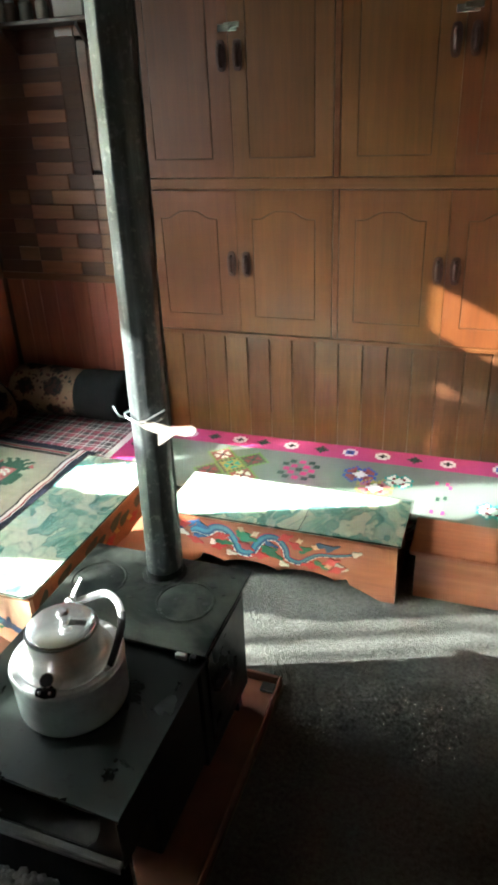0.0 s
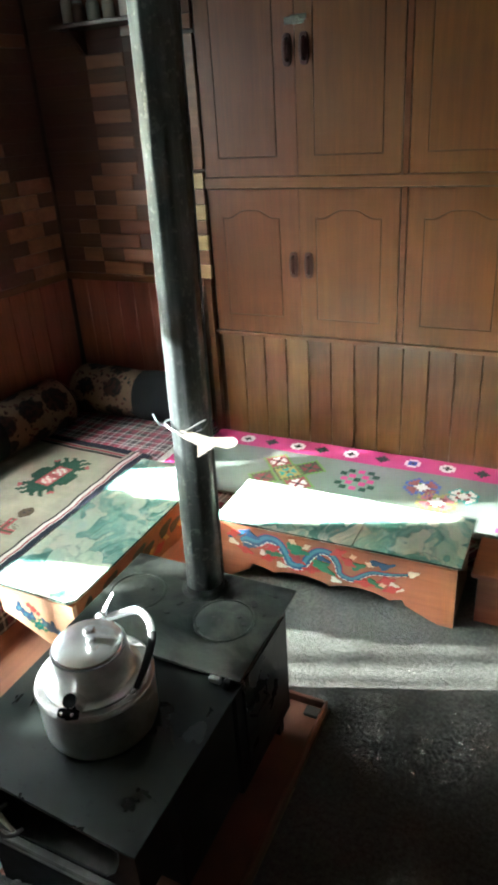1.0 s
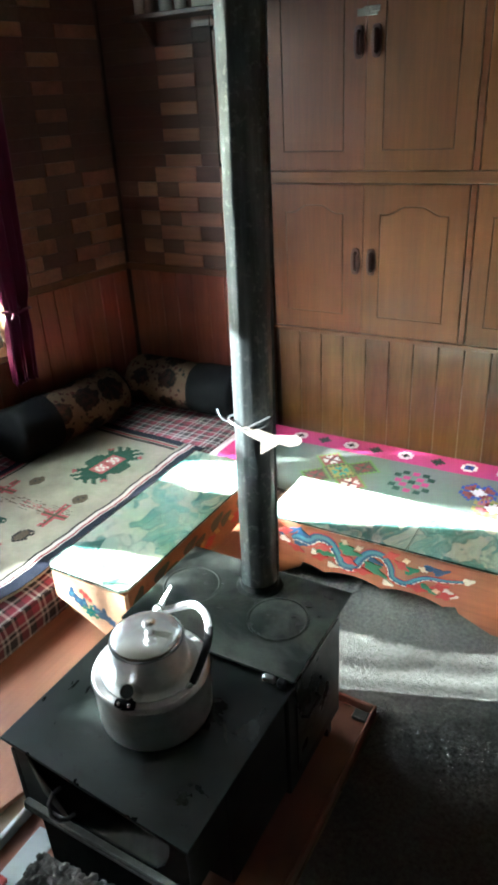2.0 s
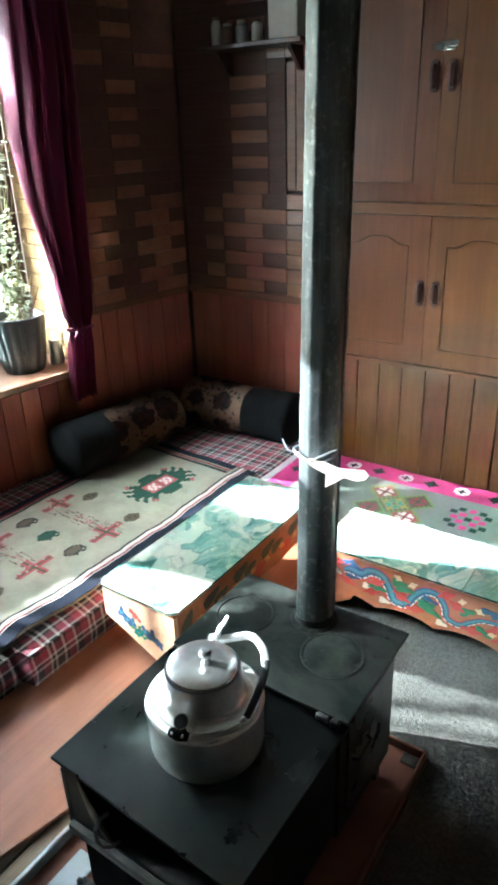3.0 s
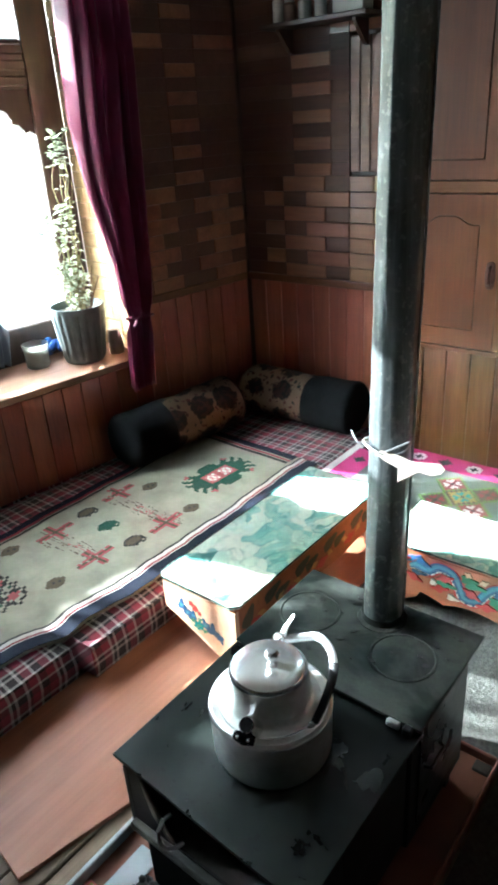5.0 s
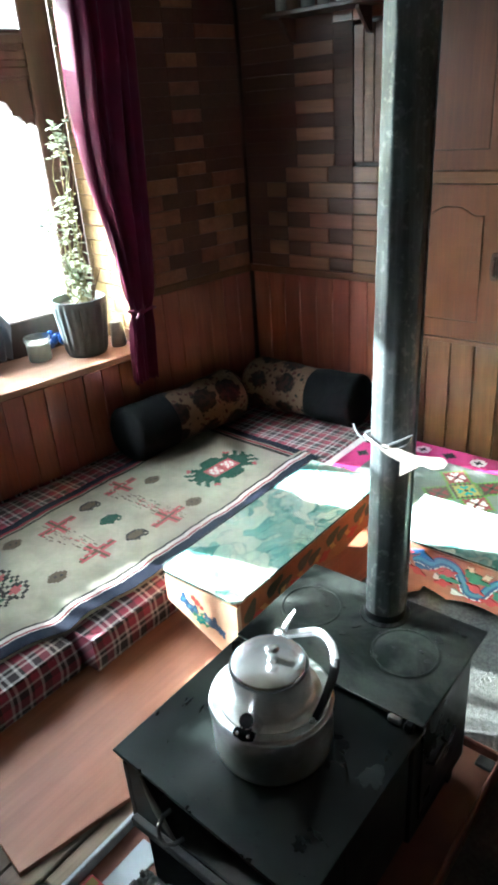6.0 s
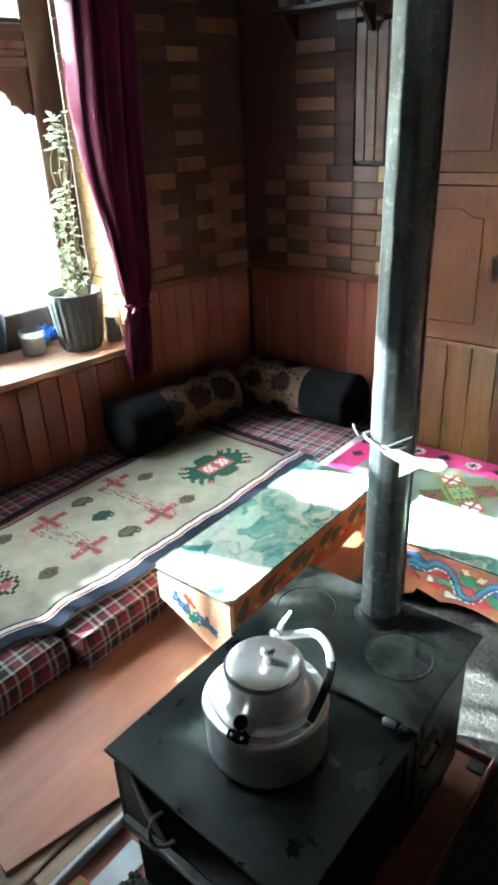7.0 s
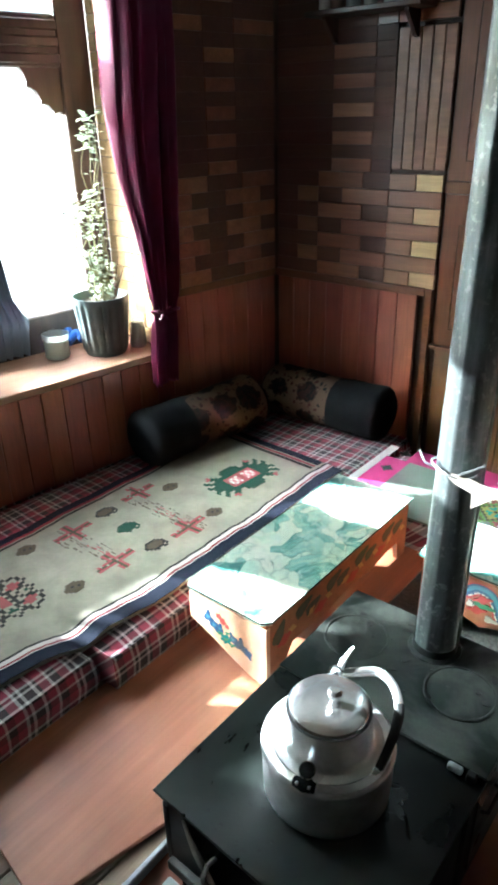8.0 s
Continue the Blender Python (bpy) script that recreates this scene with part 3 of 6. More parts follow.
# light tiles on the window reveal
reveal = {}
for row in range(24):
    z = SILL + 0.008 + TILE_H * (row + 0.5)
    if z > WIN_TOP - 0.03:
        break
    edges = [FRAME_X, FRAME_X + 0.11, FRAME_X + 0.23, WEST - 0.022] if row % 2 else [FRAME_X, FRAME_X + 0.05, FRAME_X + 0.17, FRAME_X + 0.29, WEST - 0.022]
    for x0, x1 in zip(edges, edges[1:]):
        key = round(x1 - x0, 3)
        if key not in reveal:
            reveal[key] = shared_box("tile", x1 - x0 - 0.003, 0.018, TILE_H - 0.003, TILE_YELLOW, 0.002)
        piece("tile", reveal[key], ((x0 + x1) / 2, WIN_Y1 + 0.008, z), wall_west)
swing(wall_west)
swing(window)


# ---- built-in cabinets ----
def door_mesh(x0, x1, z0, z1, gx0, gx1, gz0, gz1, arch):
    """A slab door with a routed groove round its panel; arch: how far the groove's top rises in the middle."""
    front, rear = NORTH - 0.006, NORTH + 0.016
    bm = bmesh.new()
    n = 24

    def outline(inset, y):
        a0, a1, b0, b1 = gx0 + inset, gx1 - inset, gz0 + inset, gz1 - inset
        pts = [(a0, b0), (a1, b0)]
        for i in range(n + 1):
            s = i / n
            rise = 0.0
            if arch:
                e = min(s, 1 - s)
                rise = arch * (0.5 - 0.5 * math.cos(math.pi * min(1.0, max(0.0, (e - 0.10) / 0.3))))
            pts.append((a1 + (a0 - a1) * s, b1 + rise))
        return [bm.verts.new((a, y, b)) for a, b in pts]

    outer = [(x0, z0), (x1, z0)] + [(x1 + (x0 - x1) * i / n, z1) for i in range(n + 1)]
    ring0 = [bm.verts.new((a, front, b)) for a, b in outer]
    ring_b = [bm.verts.new((a, rear, b)) for a, b in outer]
    ring1, ring2, ring3, ring4 = outline(0, front), outline(0.0015, front + 0.003), outline(0.0035, front + 0.003), outline(0.0055, front - 0.0005)
    count = len(outer)
    for a, b, slot in ((ring_b, ring0, 0), (ring0, ring1, 0), (ring1, ring2, 1), (ring2, ring3, 1), (ring3, ring4, 1)):
        for i in range(count):
            j = (i + 1) % count
            f = bm.faces.new((a[i], a[j], b[j], b[i]))
            f.material_index = slot
    bm.faces.new(ring4)
    return bm


def pull_handle(x, z, parent):
    """A dark carved pull: a long back plate with a bowed grip."""
    y = NORTH - 0.006
    bm = bmesh.new()
    pts = []
    for i in range(28):
        a = 2 * math.pi * i / 28
        ca, sa = math.cos(a), math.sin(a)
        pts.append((math.copysign(0.021 * abs(ca) ** 0.62, ca) * (1 - 0.10 * math.sin(3 * a) ** 2), math.copysign(0.055 * abs(sa) ** 0.7, sa)))
    prism(bm, pts, 0, 0.006, Matrix(((1, 0, 0, x), (0, 0, -1, y), (0, 1, 0, z), (0, 0, 0, 1))), 0.002)
    handle = part("handle", bm, HANDLE, parent, "dark reddish brown carved handle", True)
    bm = bmesh.new()
    tube(bm, [(x, y - 0.004, z + 0.036), (x, y - 0.02, z + 0.028), (x, y - 0.026, z), (x, y - 0.02, z - 0.028), (x, y - 0.004, z - 0.036)], [0.007, 0.008, 0.0095, 0.008, 0.007], 8, 1.0, Vector((1, 0, 0)))
    part("grip", bm, HANDLE, handle, "", True)


def hasp(x, z, parent):
    bm = bmesh.new()
    y = NORTH - 0.007
    box(bm, x - 0.042, x + 0.038, y - 0.004, y, z - 0.014, z + 0.012, 0.002)
    box(bm, x - 0.015, x + 0.05, y - 0.008, y - 0.003, z - 0.004, z + 0.018, 0.002)
    tube(bm, arc((x + 0.01, y - 0.012, z), 0.010, 0, 330, 10, (1, 0, 0), (0, 0, 1)), 0.0025, 6, 1.0, Vector((0, 1, 0)))
    part("hasp", bm, CHROME, parent, "small bright metal hasp", True)


def cabinet_pair(x0, x1, z0, z1, arch, lower):
    label = "varnished pine wall cabinet with two arched-panel doors and dark handles" if lower else "tall varnished pine wall cabinet with two grooved doors and metal hasp"
    cab = thing("wall_cabinet", ((x0 + x1) / 2, NORTH, z0), label, "cabinet", "built-in wall cabinets")
    bm = bmesh.new()
    box(bm, x0 + 0.002, x1 - 0.002, NORTH + 0.018, NORTH + 0.4, z0, z1)
    part("body", bm, PINE_CABINET, cab)
    mid = (x0 + x1) / 2
    d0, d1 = z0 + 0.012, z1 - 0.012
    g0, g1 = (z0 + 0.088, z1 - 0.125) if lower else (z0 + 0.083, z1 - 0.10)
    for side, (a, b) in enumerate(((x0 + 0.011, mid - 0.001), (mid + 0.001, x1 - 0.011))):
        if side == 0:
            ga, gb = a + 0.064, b - 0.086
        else:
            ga, gb = a + 0.070, b - 0.070
        door = part("door", door_mesh(a, b, d0, d1, ga, gb, g0, g1, arch), [PINE_CABINET, GROOVE], cab)
        zc = (z0 + 0.324) if lower else z0 + 0.457
        xc = mid - 0.031 if side == 0 else mid + 0.038
        pull_handle(xc, zc, door)
        if not lower and side == 0:
            hasp(mid + 0.003, zc + 0.094, door)


UNITS = [(-1.003, -0.1385), (-0.1295, 0.765), (0.774, 1.656)]
for a, b in UNITS:
    cabinet_pair(a, b, 0.578, 1.222, 0.032, True)
    cabinet_pair(a, b, 1.250, 2.20, 0.0, False)


def rail(name, x0, x1, z0, z1, proud):
    bm = bmesh.new()
    box(bm, x0, x1, NORTH - proud, NORTH + 0.02, z0, z1, 0.004, 2)
    trim(name, bm, "varnished pine rail of the built-in cabinets")


def stile(name, x0, x1, z0, z1, proud):
    bm = bmesh.new()
    box(bm, x0, x1, NORTH - proud, NORTH + 0.018, z0, z1, 0.002)
    trim(name, bm, "narrow varnished pine stile between cabinets")


for k, xs in enumerate((-0.134, 0.7695)):
    stile("cabinet_stile_low_%d" % (k + 1), xs - 0.0122, xs + 0.0122, 0.588, 1.2125, 0.0055)
    stile("cabinet_stile_high_%d" % (k + 1), xs - 0.0122, xs + 0.0122, 1.2595, 2.1905, 0.0055)
rail("cabinet_rail_low", -1.008, 1.66, 0.5665, 0.587, 0.012)
rail("cabinet_rail_middle", -1.008, 1.66, 1.2132, 1.2588, 0.007)
rail("cabinet_rail_top", -1.008, 1.66, 2.1915, 2.26, 0.02)
bm = bmesh.new()
box(bm, 1.66, EAST - 0.004, NORTH - 0.004, NORTH + 0.028, 0.0, TOP - 0.003)
trim("wall_board_east", bm, "plain pine boarding beside the cabinets")
bm = bmesh.new()
box(bm, -1.008, 1.66, NORTH - 0.002, NORTH + 0.028, 2.262, TOP - 0.003)
trim("wall_board_top", bm, "plain pine boarding above the cabinets")

# ---- floor coverings ----
floor_planks = thing("floor_boards", (-0.5, 0.6, -0.02), "worn greyish brown floor planks beside the stove", "floor boards", kind="structure")
fp_mesh = shared_box("plank", 0.086, 0.62, 0.02, FLOOR_WOOD, 0.004)
for i in range(15):
    for j in range(5):
        piece("plank", fp_mesh, (-1.15 + 0.089 * i, -0.6 + 0.625 * j + (0.31 if i % 2 else 0.0), -0.0105 + 0.002 * ((i * 7 + j * 3) % 3)), floor_planks)


def sheet(bm, x0, x1, y0, y1, height, thick, nx, ny, skew=None):
    """A cloth that follows height(x, y), with a turned-down edge."""
    grid = []
    for i in range(nx + 1):
        row = []
        for j in range(ny + 1):
            x, y = x0 + (x1 - x0) * i / nx, y0 + (y1 - y0) * j / ny
            if skew:
                x, y = skew(x, y)
            row.append(bm.verts.new((x, y, height(x, y))))
        grid.append(row)
    for i in range(nx):
        for j in range(ny):
            bm.faces.new((grid[i][j], grid[i + 1][j], grid[i + 1][j + 1], grid[i][j + 1]))
    rim = [grid[i][0] for i in range(nx + 1)] + [grid[nx][j] for j in range(1, ny + 1)] + [grid[i][ny] for i in range(nx - 1, -1, -1)] + [grid[0][j] for j in range(ny - 1, 0, -1)]
    low = [bm.verts.new((v.co.x, v.co.y, v.co.z - thick)) for v in rim]
    for i in range(len(rim)):
        j = (i + 1) % len(rim)
        bm.faces.new((rim[j], rim[i], low[i], low[j]))


def ripple(x, y, k=1.0):
    return noise.noise(Vector((x * 3.1 * k, y * 3.1 * k, 0.3)))


bm = bmesh.new()
sheet(bm, 0.062, EAST - 0.05, SOUTH + 0.05, 2.62, lambda x, y: 0.010 + 0.002 * ripple(x, y, 2), 0.03, 60, 90)
carpet = tagged(part("floor_carpet", bm, FELT_GREY, smooth=True), "rough grey floor carpet with quilted creases", "carpet")
bm = bmesh.new()
sheet(bm, -0.63, 0.0615, 1.845, 2.62, lambda x, y: 0.010 + 0.002 * ripple(x, y, 2), 0.03, 20, 20)
part("floor_carpet_end", bm, FELT_GREY, carpet, smooth=True)

bm = bmesh.new()
prism(bm, [(-1.09, 0.99), (-0.705, 0.935), (-0.622, 1.30), (-0.60, 2.62), (-1.09, 2.62)], 0.004, 0.017, None, 0.002)
tagged(part("plywood_sheet", bm, PLY), "reddish brown plywood sheet laid on the floor", "plywood")

# ---- seats along the walls ----
SEAT = 0.142


def mattress(x0, x1, y0, y1, z1, label, lean=0.0):
    mt = thing("mattress", ((x0 + x1) / 2, (y0 + y1) / 2, 0), label, "mattress", "floor mattresses along the walls")
    bm = bmesh.new()
    box(bm, x0, x1, y0, y1, 0.002, z1)
    bmesh.ops.subdivide_edges(bm, edges=bm.edges[:], cuts=14, use_grid_fill=True)
    cx, cy = (x0 + x1) / 2, (y0 + y1) / 2
    for v in bm.verts:
        ex, ey = min(v.co.x - x0, x1 - v.co.x), min(v.co.y - y0, y1 - v.co.y)
        soft = min(1.0, min(ex, ey) / 0.035)
        if v.co.z > z1 - 0.001:
            v.co.z -= 0.022 * (1 - soft) ** 2
        v.co.z += 0.004 * ripple(v.co.x, v.co.y, 2.5) * (v.co.z / z1)
        if ex < 0.001:
            v.co.x += 0.006 * ripple(v.co.y * 2, v.co.z * 6) + (0.010 if v.co.x < cx else -0.010) * abs(v.co.z / z1 - 0.5) * 2
        if ey < 0.001:
            v.co.y += (0.012 if v.co.y < cy else -0.012) * abs(v.co.z / z1 - 0.5) * 2
    for v in bm.verts:
        v.co.x -= lean * (NORTH - v.co.y) * max(0.0, min(1.0, (x1 - v.co.x) / (x1 - x0)))
    part("cover", bm, PLAID, mt, "", True)
    bm = bmesh.new()
    e, h = 0.012, z1 - 0.019
    sa, sb = lean * (NORTH - y0), lean * (NORTH - y1)
    tube(bm, [(x0 + e - sa, y0 + e, h), (x1 - e, y0 + e, h), (x1 - e, y1 - e, h), (x0 + e - sb, y1 - e, h), (x0 + e - sa, y0 + e, h)], 0.0045, 6)
    part("welt", bm, PLAID, mt, "stitched edge welt")
    return mt


mattress(-1.835, -1.045, -1.60, -0.05, SEAT, "low floor mattress in red and black plaid cotton", LEAN)
mattress(-1.835, -1.080, -0.04, 1.425, SEAT, "low floor mattress in red and black plaid cotton", LEAN)
mattress(-1.835, -1.030, 1.44, 3.26, SEAT, "low floor mattress in red and white plaid cotton by the window", LEAN)
mattress(-1.015, 0.60, 2.60, 3.13, SEAT - 0.004, "low floor mattress under the flowered carpet")
mattress(0.61, 2.2, 2.60, 3.13, SEAT - 0.004, "low floor mattress under the flowered carpet")


def rug_z(x, y):
    dip = -0.020 * math.exp(-((y - 1.432) / 0.045) ** 2) * (1.0 if x > -1.2 else max(0.2, 1 - (-1.2 - x) * 2))
    edge = -0.010 * max(0.0, (x + 1.10) / 0.05)
    return SEAT + 0.015 + dip + edge + 0.003 * ripple(x, y, 2.0)


RX0, RX1, RY0, RY1 = -1.80, -1.075, -1.5, 2.80


def rug_skew(x, y):
    """The rug's edge wanders and draws back from the seat's edge toward the south."""
    t = (y - RY0) / (RY1 - RY0)
    back = 0.024 + min(0.15, 0.15 * max(0.0, 1.78 - y))
    share = max(0.0, (x - RX0) / (RX1 - RX0))
    return x + 0.004 * math.sin(y * 9.0) + 0.003 * math.sin(y * 23.0) - back * share, y - 0.05 * t * (x - RX0)


rug = thing("rug", (-1.44, 0.65, SEAT), "cream woven rug with red crosses, green medallion and navy border", "rug")
bm = bmesh.new()
sheet(bm, RX0, RX1, RY0, RY1, rug_z, 0.012, 24, 150, rug_skew)
part("field", bm, CREAM, rug, "", True)


def band(name, x0, x1, y0, y1, material, lift=0.0022, nx=2, ny=150, wob=0.0):
    bm = bmesh.new()

    def put(x, y):
        x, y = rug_skew(x, y)
        return x + wob * math.sin(y * 61.0) + wob * 0.6 * math.sin(y * 143.0), y

    sheet(bm, x0, x1, y0, y1, lambda x, y: rug_z(x, y) + lift, 0.002, nx, ny, put)
    part(name, bm, material, rug, "", True)


PALE_WOOL = cloth("pale_rose_wool", (0.42, 0.37, 0.34), (0.30, 0.24, 0.22))
for a, b, mtl in ((-1.130, -1.0735, NAVY), (-1.1345, -1.1305, PALE_WOOL), (-1.1435, -1.135, WINE), (-1.161, -1.144, PALE_WOOL), (-1.171, -1.1615, BLACK_WOOL)):
    band("stripe", a, b, RY0, RY1 + 0.002, mtl, 0.0022, 2, 220, 0.0018)
for a, b, mtl in ((-1.8005, -1.765, NAVY), (-1.764, -1.752, WINE), (-1.742, -1.734, BLACK_WOOL)):
    band("stripe", a, b, RY0, RY1, mtl, 0.0022, 2, 150, 0.0012)
for a, b, mtl in ((2.765, 2.801, NAVY), (2.745, 2.754, WINE), (2.722, 2.736, BLACK_WOOL)):
    band("stripe", -1.733, -1.19, a, b, mtl, 0.0026, 24, 2)


def motif(name, rows, cell, at, colours, parent, height, lift=0.0009, turn=0.0, stretch=1.0, jag=0.0):
    """A woven figure: each letter is one knot of wool. Rows run along x, letters along y."""
    meshes = {}
    rng = random.Random(name + str(at))
    h, w = len(rows), max(len(r) for r in rows)
    ca, sa = math.cos(radians(turn)), math.sin(radians(turn))
    for i, row in enumerate(rows):
        for j, ch in enumerate(row):
            if ch not in colours or (jag and rng.random() < jag):
                continue
            bm = meshes.setdefault(ch, bmesh.new())
            u0, v0 = (i - h / 2) * cell, (j - w / 2) * cell * stretch
            vs = []
            for u, v in ((u0, v0), (u0 + cell, v0), (u0 + cell, v0 + cell * stretch), (u0, v0 + cell * stretch)):
                x, y = at[0] + u * ca - v * sa, at[1] + u * sa + v * ca
                vs.append(bm.verts.new((x, y, height(x, y) + lift)))
            bm.faces.new(vs)
    for ch, bm in meshes.items():
        bmesh.ops.remove_doubles(bm, verts=bm.verts, dist=0.0001)
        out = bmesh.ops.extrude_face_region(bm, geom=bm.faces[:])
        bmesh.ops.translate(bm, verts=[g for g in out["geom"] if isinstance(g, bmesh.types.BMVert)], vec=(0, 0, 0.0007))
        tagged(part(name, bm, colours[ch], parent), kind="stuff")


WOOL = {"r": RED, "g": GREEN_WOOL, "k": BLACK_WOOL, "b": BROWN_WOOL, "p": ROSE, "w": WINE, "c": WHITE_WOOL, "y": YELLOW_WOOL, "n": BLUE_WOOL, "t": TEAL_WOOL, "m": PINK, "s": SAGE, "l": LIME_WOOL, "q": PALE_WOOL}
HALVES = ["....r.....ggg", "...rrg...gggg", ".g..ggg..gggg", ".gg..gggggggg", "..ggggggggggg", "g..ggggrrrrrr", "gggggggrpqpqr", ".ggggggrqpqpr"]
MEDALLION = [h + h[::-1] for h in HALVES + HALVES[::-1]]
motif("medallion", MEDALLION, 0.0128, (-1.402, 2.463), WOOL, rug, rug_z, turn=-4)
CROSS = ["......rbr......"] * 4 + ["rrrrrrrbrrrrrrr", "bwbbbbbbbbbwbbb", "rrrrrrrbrrrrrrr"] + ["......rbr......"] * 4
for at in ((-1.372, 1.748), (-1.320, 2.054), (-1.655, 2.111), (-1.632, 1.772)):
    motif("cross", CROSS, 0.0108, at, WOOL, rug, rug_z, jag=0.08, turn=2)
CUP = ["..kkkkk..", ".kbbbbbk.", "kbbbbbbbk", "kbbbbbbbk", ".kbbbbbkk", "..kkkkk.k", "...k..kk."]
CUP_GREEN = [r.replace("b", "g").replace("k", "g") for r in CUP]
for at in ((-1.331, 1.899), (-1.642, 1.934)):
    motif("cup_figure", CUP, 0.0095, at, WOOL, rug, rug_z)
motif("cup_figure", CUP_GREEN, 0.0095, (-1.493, 1.913), WOOL, rug, rug_z)
HEX = ["..bbbb..", ".bbbbbb.", "bbbkbbbb", "bbbbbkbb", ".bbbbbb.", "..bbbb.."]
for at in ((-1.367, 1.572), (-1.582, 2.222), (-1.311, 2.187), (-1.67, 1.598)):
    motif("hexagon_figure", HEX, 0.0095, at, WOOL, rug, rug_z)
LATTICE = [
    "....k....k....k....",
    "..kk.k..k.k..k.kk..",
    ".k...kkk...kkk...k.",
    ".k.rr.k.ggg.k.rr.k.",
    "k.rrrr.k.g.k.rrrr.k",
    ".kkrrkkk...kkkrrkk.",
    "..kk..k.rrr.k..kk..",
    ".k..k.kkrrrkk.k..k.",
    "k.g..kk.rrr.kk..g.k",
    ".k..k.kkrrrkk.k..k.",
    "..kk..k.rrr.k..kk..",
    ".kkrrkkk...kkkrrkk.",
    "k.rrrr.k.g.k.rrrr.k",
    ".k.rr.k.ggg.k.rr.k.",
    ".k...kkk...kkk...k.",
    "..kk.k..k.k..k.kk..",
    "....k....k....k....",
]
motif("lattice_medallion", LATTICE, 0.0125, (-1.49, 1.385), WOOL, rug, rug_z)
CROSS_FAR = ((-1.354, 1.05), (-1.319, 0.75), (-1.64, 1.05), (-1.625, 0.72))
for at in CROSS_FAR:
    motif("cross", CROSS, 0.0108, at, WOOL, rug, rug_z, jag=0.08)


def faded_streaks():
    """Faded red and black figure threads, worn to broken lines."""
    rng = random.Random(5)
    for mtl, lines in ((RED, ((1.752, -1.30, -1.60), (2.070, -1.29, -1.50))), (BROWN_WOOL, ((1.738, -1.36, -1.66), (1.775, -1.40, -1.64), (2.09, -1.26, -1.60), (2.05, -1.34, -1.62), (1.70, -1.50, -1.62)))):
        bm = bmesh.new()
        for sy, xa, xb in lines:
            for line in range(3):
                x = xa + rng.uniform(-0.03, 0.0)
                y = sy + 0.010 * (line - 1)
                while x > xb:
                    ln = rng.uniform(0.006, 0.030)
                    w = rng.uniform(0.0012, 0.0034)
                    if rng.random() < 0.62:
                        vs = []
                        for dx, dy in ((0, -w), (-ln, -w), (-ln, w), (0, w)):
                            vs.append(bm.verts.new((x + dx, y + dy, rug_z(x + dx, y + dy) + 0.0012)))
                        bm.faces.new(vs)
                    x -= ln + rng.uniform(0.001, 0.012)
                    y += rng.uniform(-0.003, 0.003)
        tagged(part("thread_figure", bm, mtl, rug), kind="stuff")


faded_streaks()

# ---- flowered carpet along the cabinets ----
CX0, CX1, CY0, CY1 = -0.93, 2.15, 2.50, 3.122


def carpet_z(x, y):
    return SEAT + 0.011 + 0.002 * ripple(x, y, 2.2)


seat_carpet = thing("seat_carpet", (0.5, 2.85, SEAT), "grey-green wool carpet with pink border and flower motifs", "carpet")
bm = bmesh.new()
sheet(bm, CX0 + 0.02, CX1, 2.60, CY1 - 0.122, carpet_z, 0.008, 60, 14)
part("field", bm, SAGE, seat_carpet, "", True)
bm = bmesh.new()
sheet(bm, CX0, CX1, CY1 - 0.1215, CY1, carpet_z, 0.009, 60, 4)
part("border", bm, PINK, seat_carpet, "bright pink woven border", True)
bm = bmesh.new()
sheet(bm, CX0 - 0.09, CX0 + 0.0195, 2.60, CY1 - 0.122, carpet_z, 0.009, 4, 14)
part("border", bm, PINK, seat_carpet, "bright pink woven border", True)
STAR = [".ccc.", "cckcc", "ckkkc", "cckcc", ".ccc."]
DARKSTAR = ["..g..", ".kkk.", "gkgkg", ".kkk.", "..g.."]
BLUESTAR = [".ccc.", "cnnnc", "cnknc", "cnnnc", ".ccc."]
for k, x in enumerate((-0.514, -0.268, -0.002, 0.139, 0.275, 0.411, -0.40, -0.13, -0.76, -0.64, 0.62, 0.80)):
    fig = (STAR, STAR, BLUESTAR, STAR, DARKSTAR, STAR, DARKSTAR, DARKSTAR, STAR, DARKSTAR, BLUESTAR, STAR)[k]
    motif("flower_figure", fig, 0.0125, (max(x, CX0 + 0.07), 3.060), WOOL, seat_carpet, carpet_z, 0.0009)
DIAMOND = [".....l.....", "....lrl....", "...lrrrl...", "..lrcrcrl..", ".lrccrccrl.", "lrrrrkrrrrl", ".lrccrccrl.", "..lrcrcrl..", "...lrrrl...", "....lrl....", ".....l....."]
DIAMOND_BROWN = [r.replace("r", "b").replace("c", "w") for r in DIAMOND]
DIAMOND_BLUE = [r.replace("r", "y").replace("l", "b").replace("c", "t") for r in DIAMOND]
for fig, at in ((DIAMOND, (-0.539, 2.900)), (DIAMOND_BROWN, (-0.392, 2.889)), (DIAMOND_BLUE, (-0.466, 2.824)), (DIAMOND, (-0.393, 2.750)), (DIAMOND_BROWN, (-0.545, 2.752))):
    motif("diamond_figure", fig, 0.0133, at, WOOL, seat_carpet, carpet_z, 0.0009, turn=-4)
BLOCKS = ["..gg....gg..", "..gg.mm.gg..", "gg...mm...gg", "gg.mm..mm.gg", "...mm..mm...", "mm...gg...mm", "mm...gg...mm", "...mm..mm...", "gg.mm..mm.gg", "gg...mm...gg", "..gg.mm.gg..", "..gg....gg.."]
motif("block_figure", BLOCKS, 0.0135, (-0.178, 2.855), WOOL, seat_carpet, carpet_z, 0.0009)
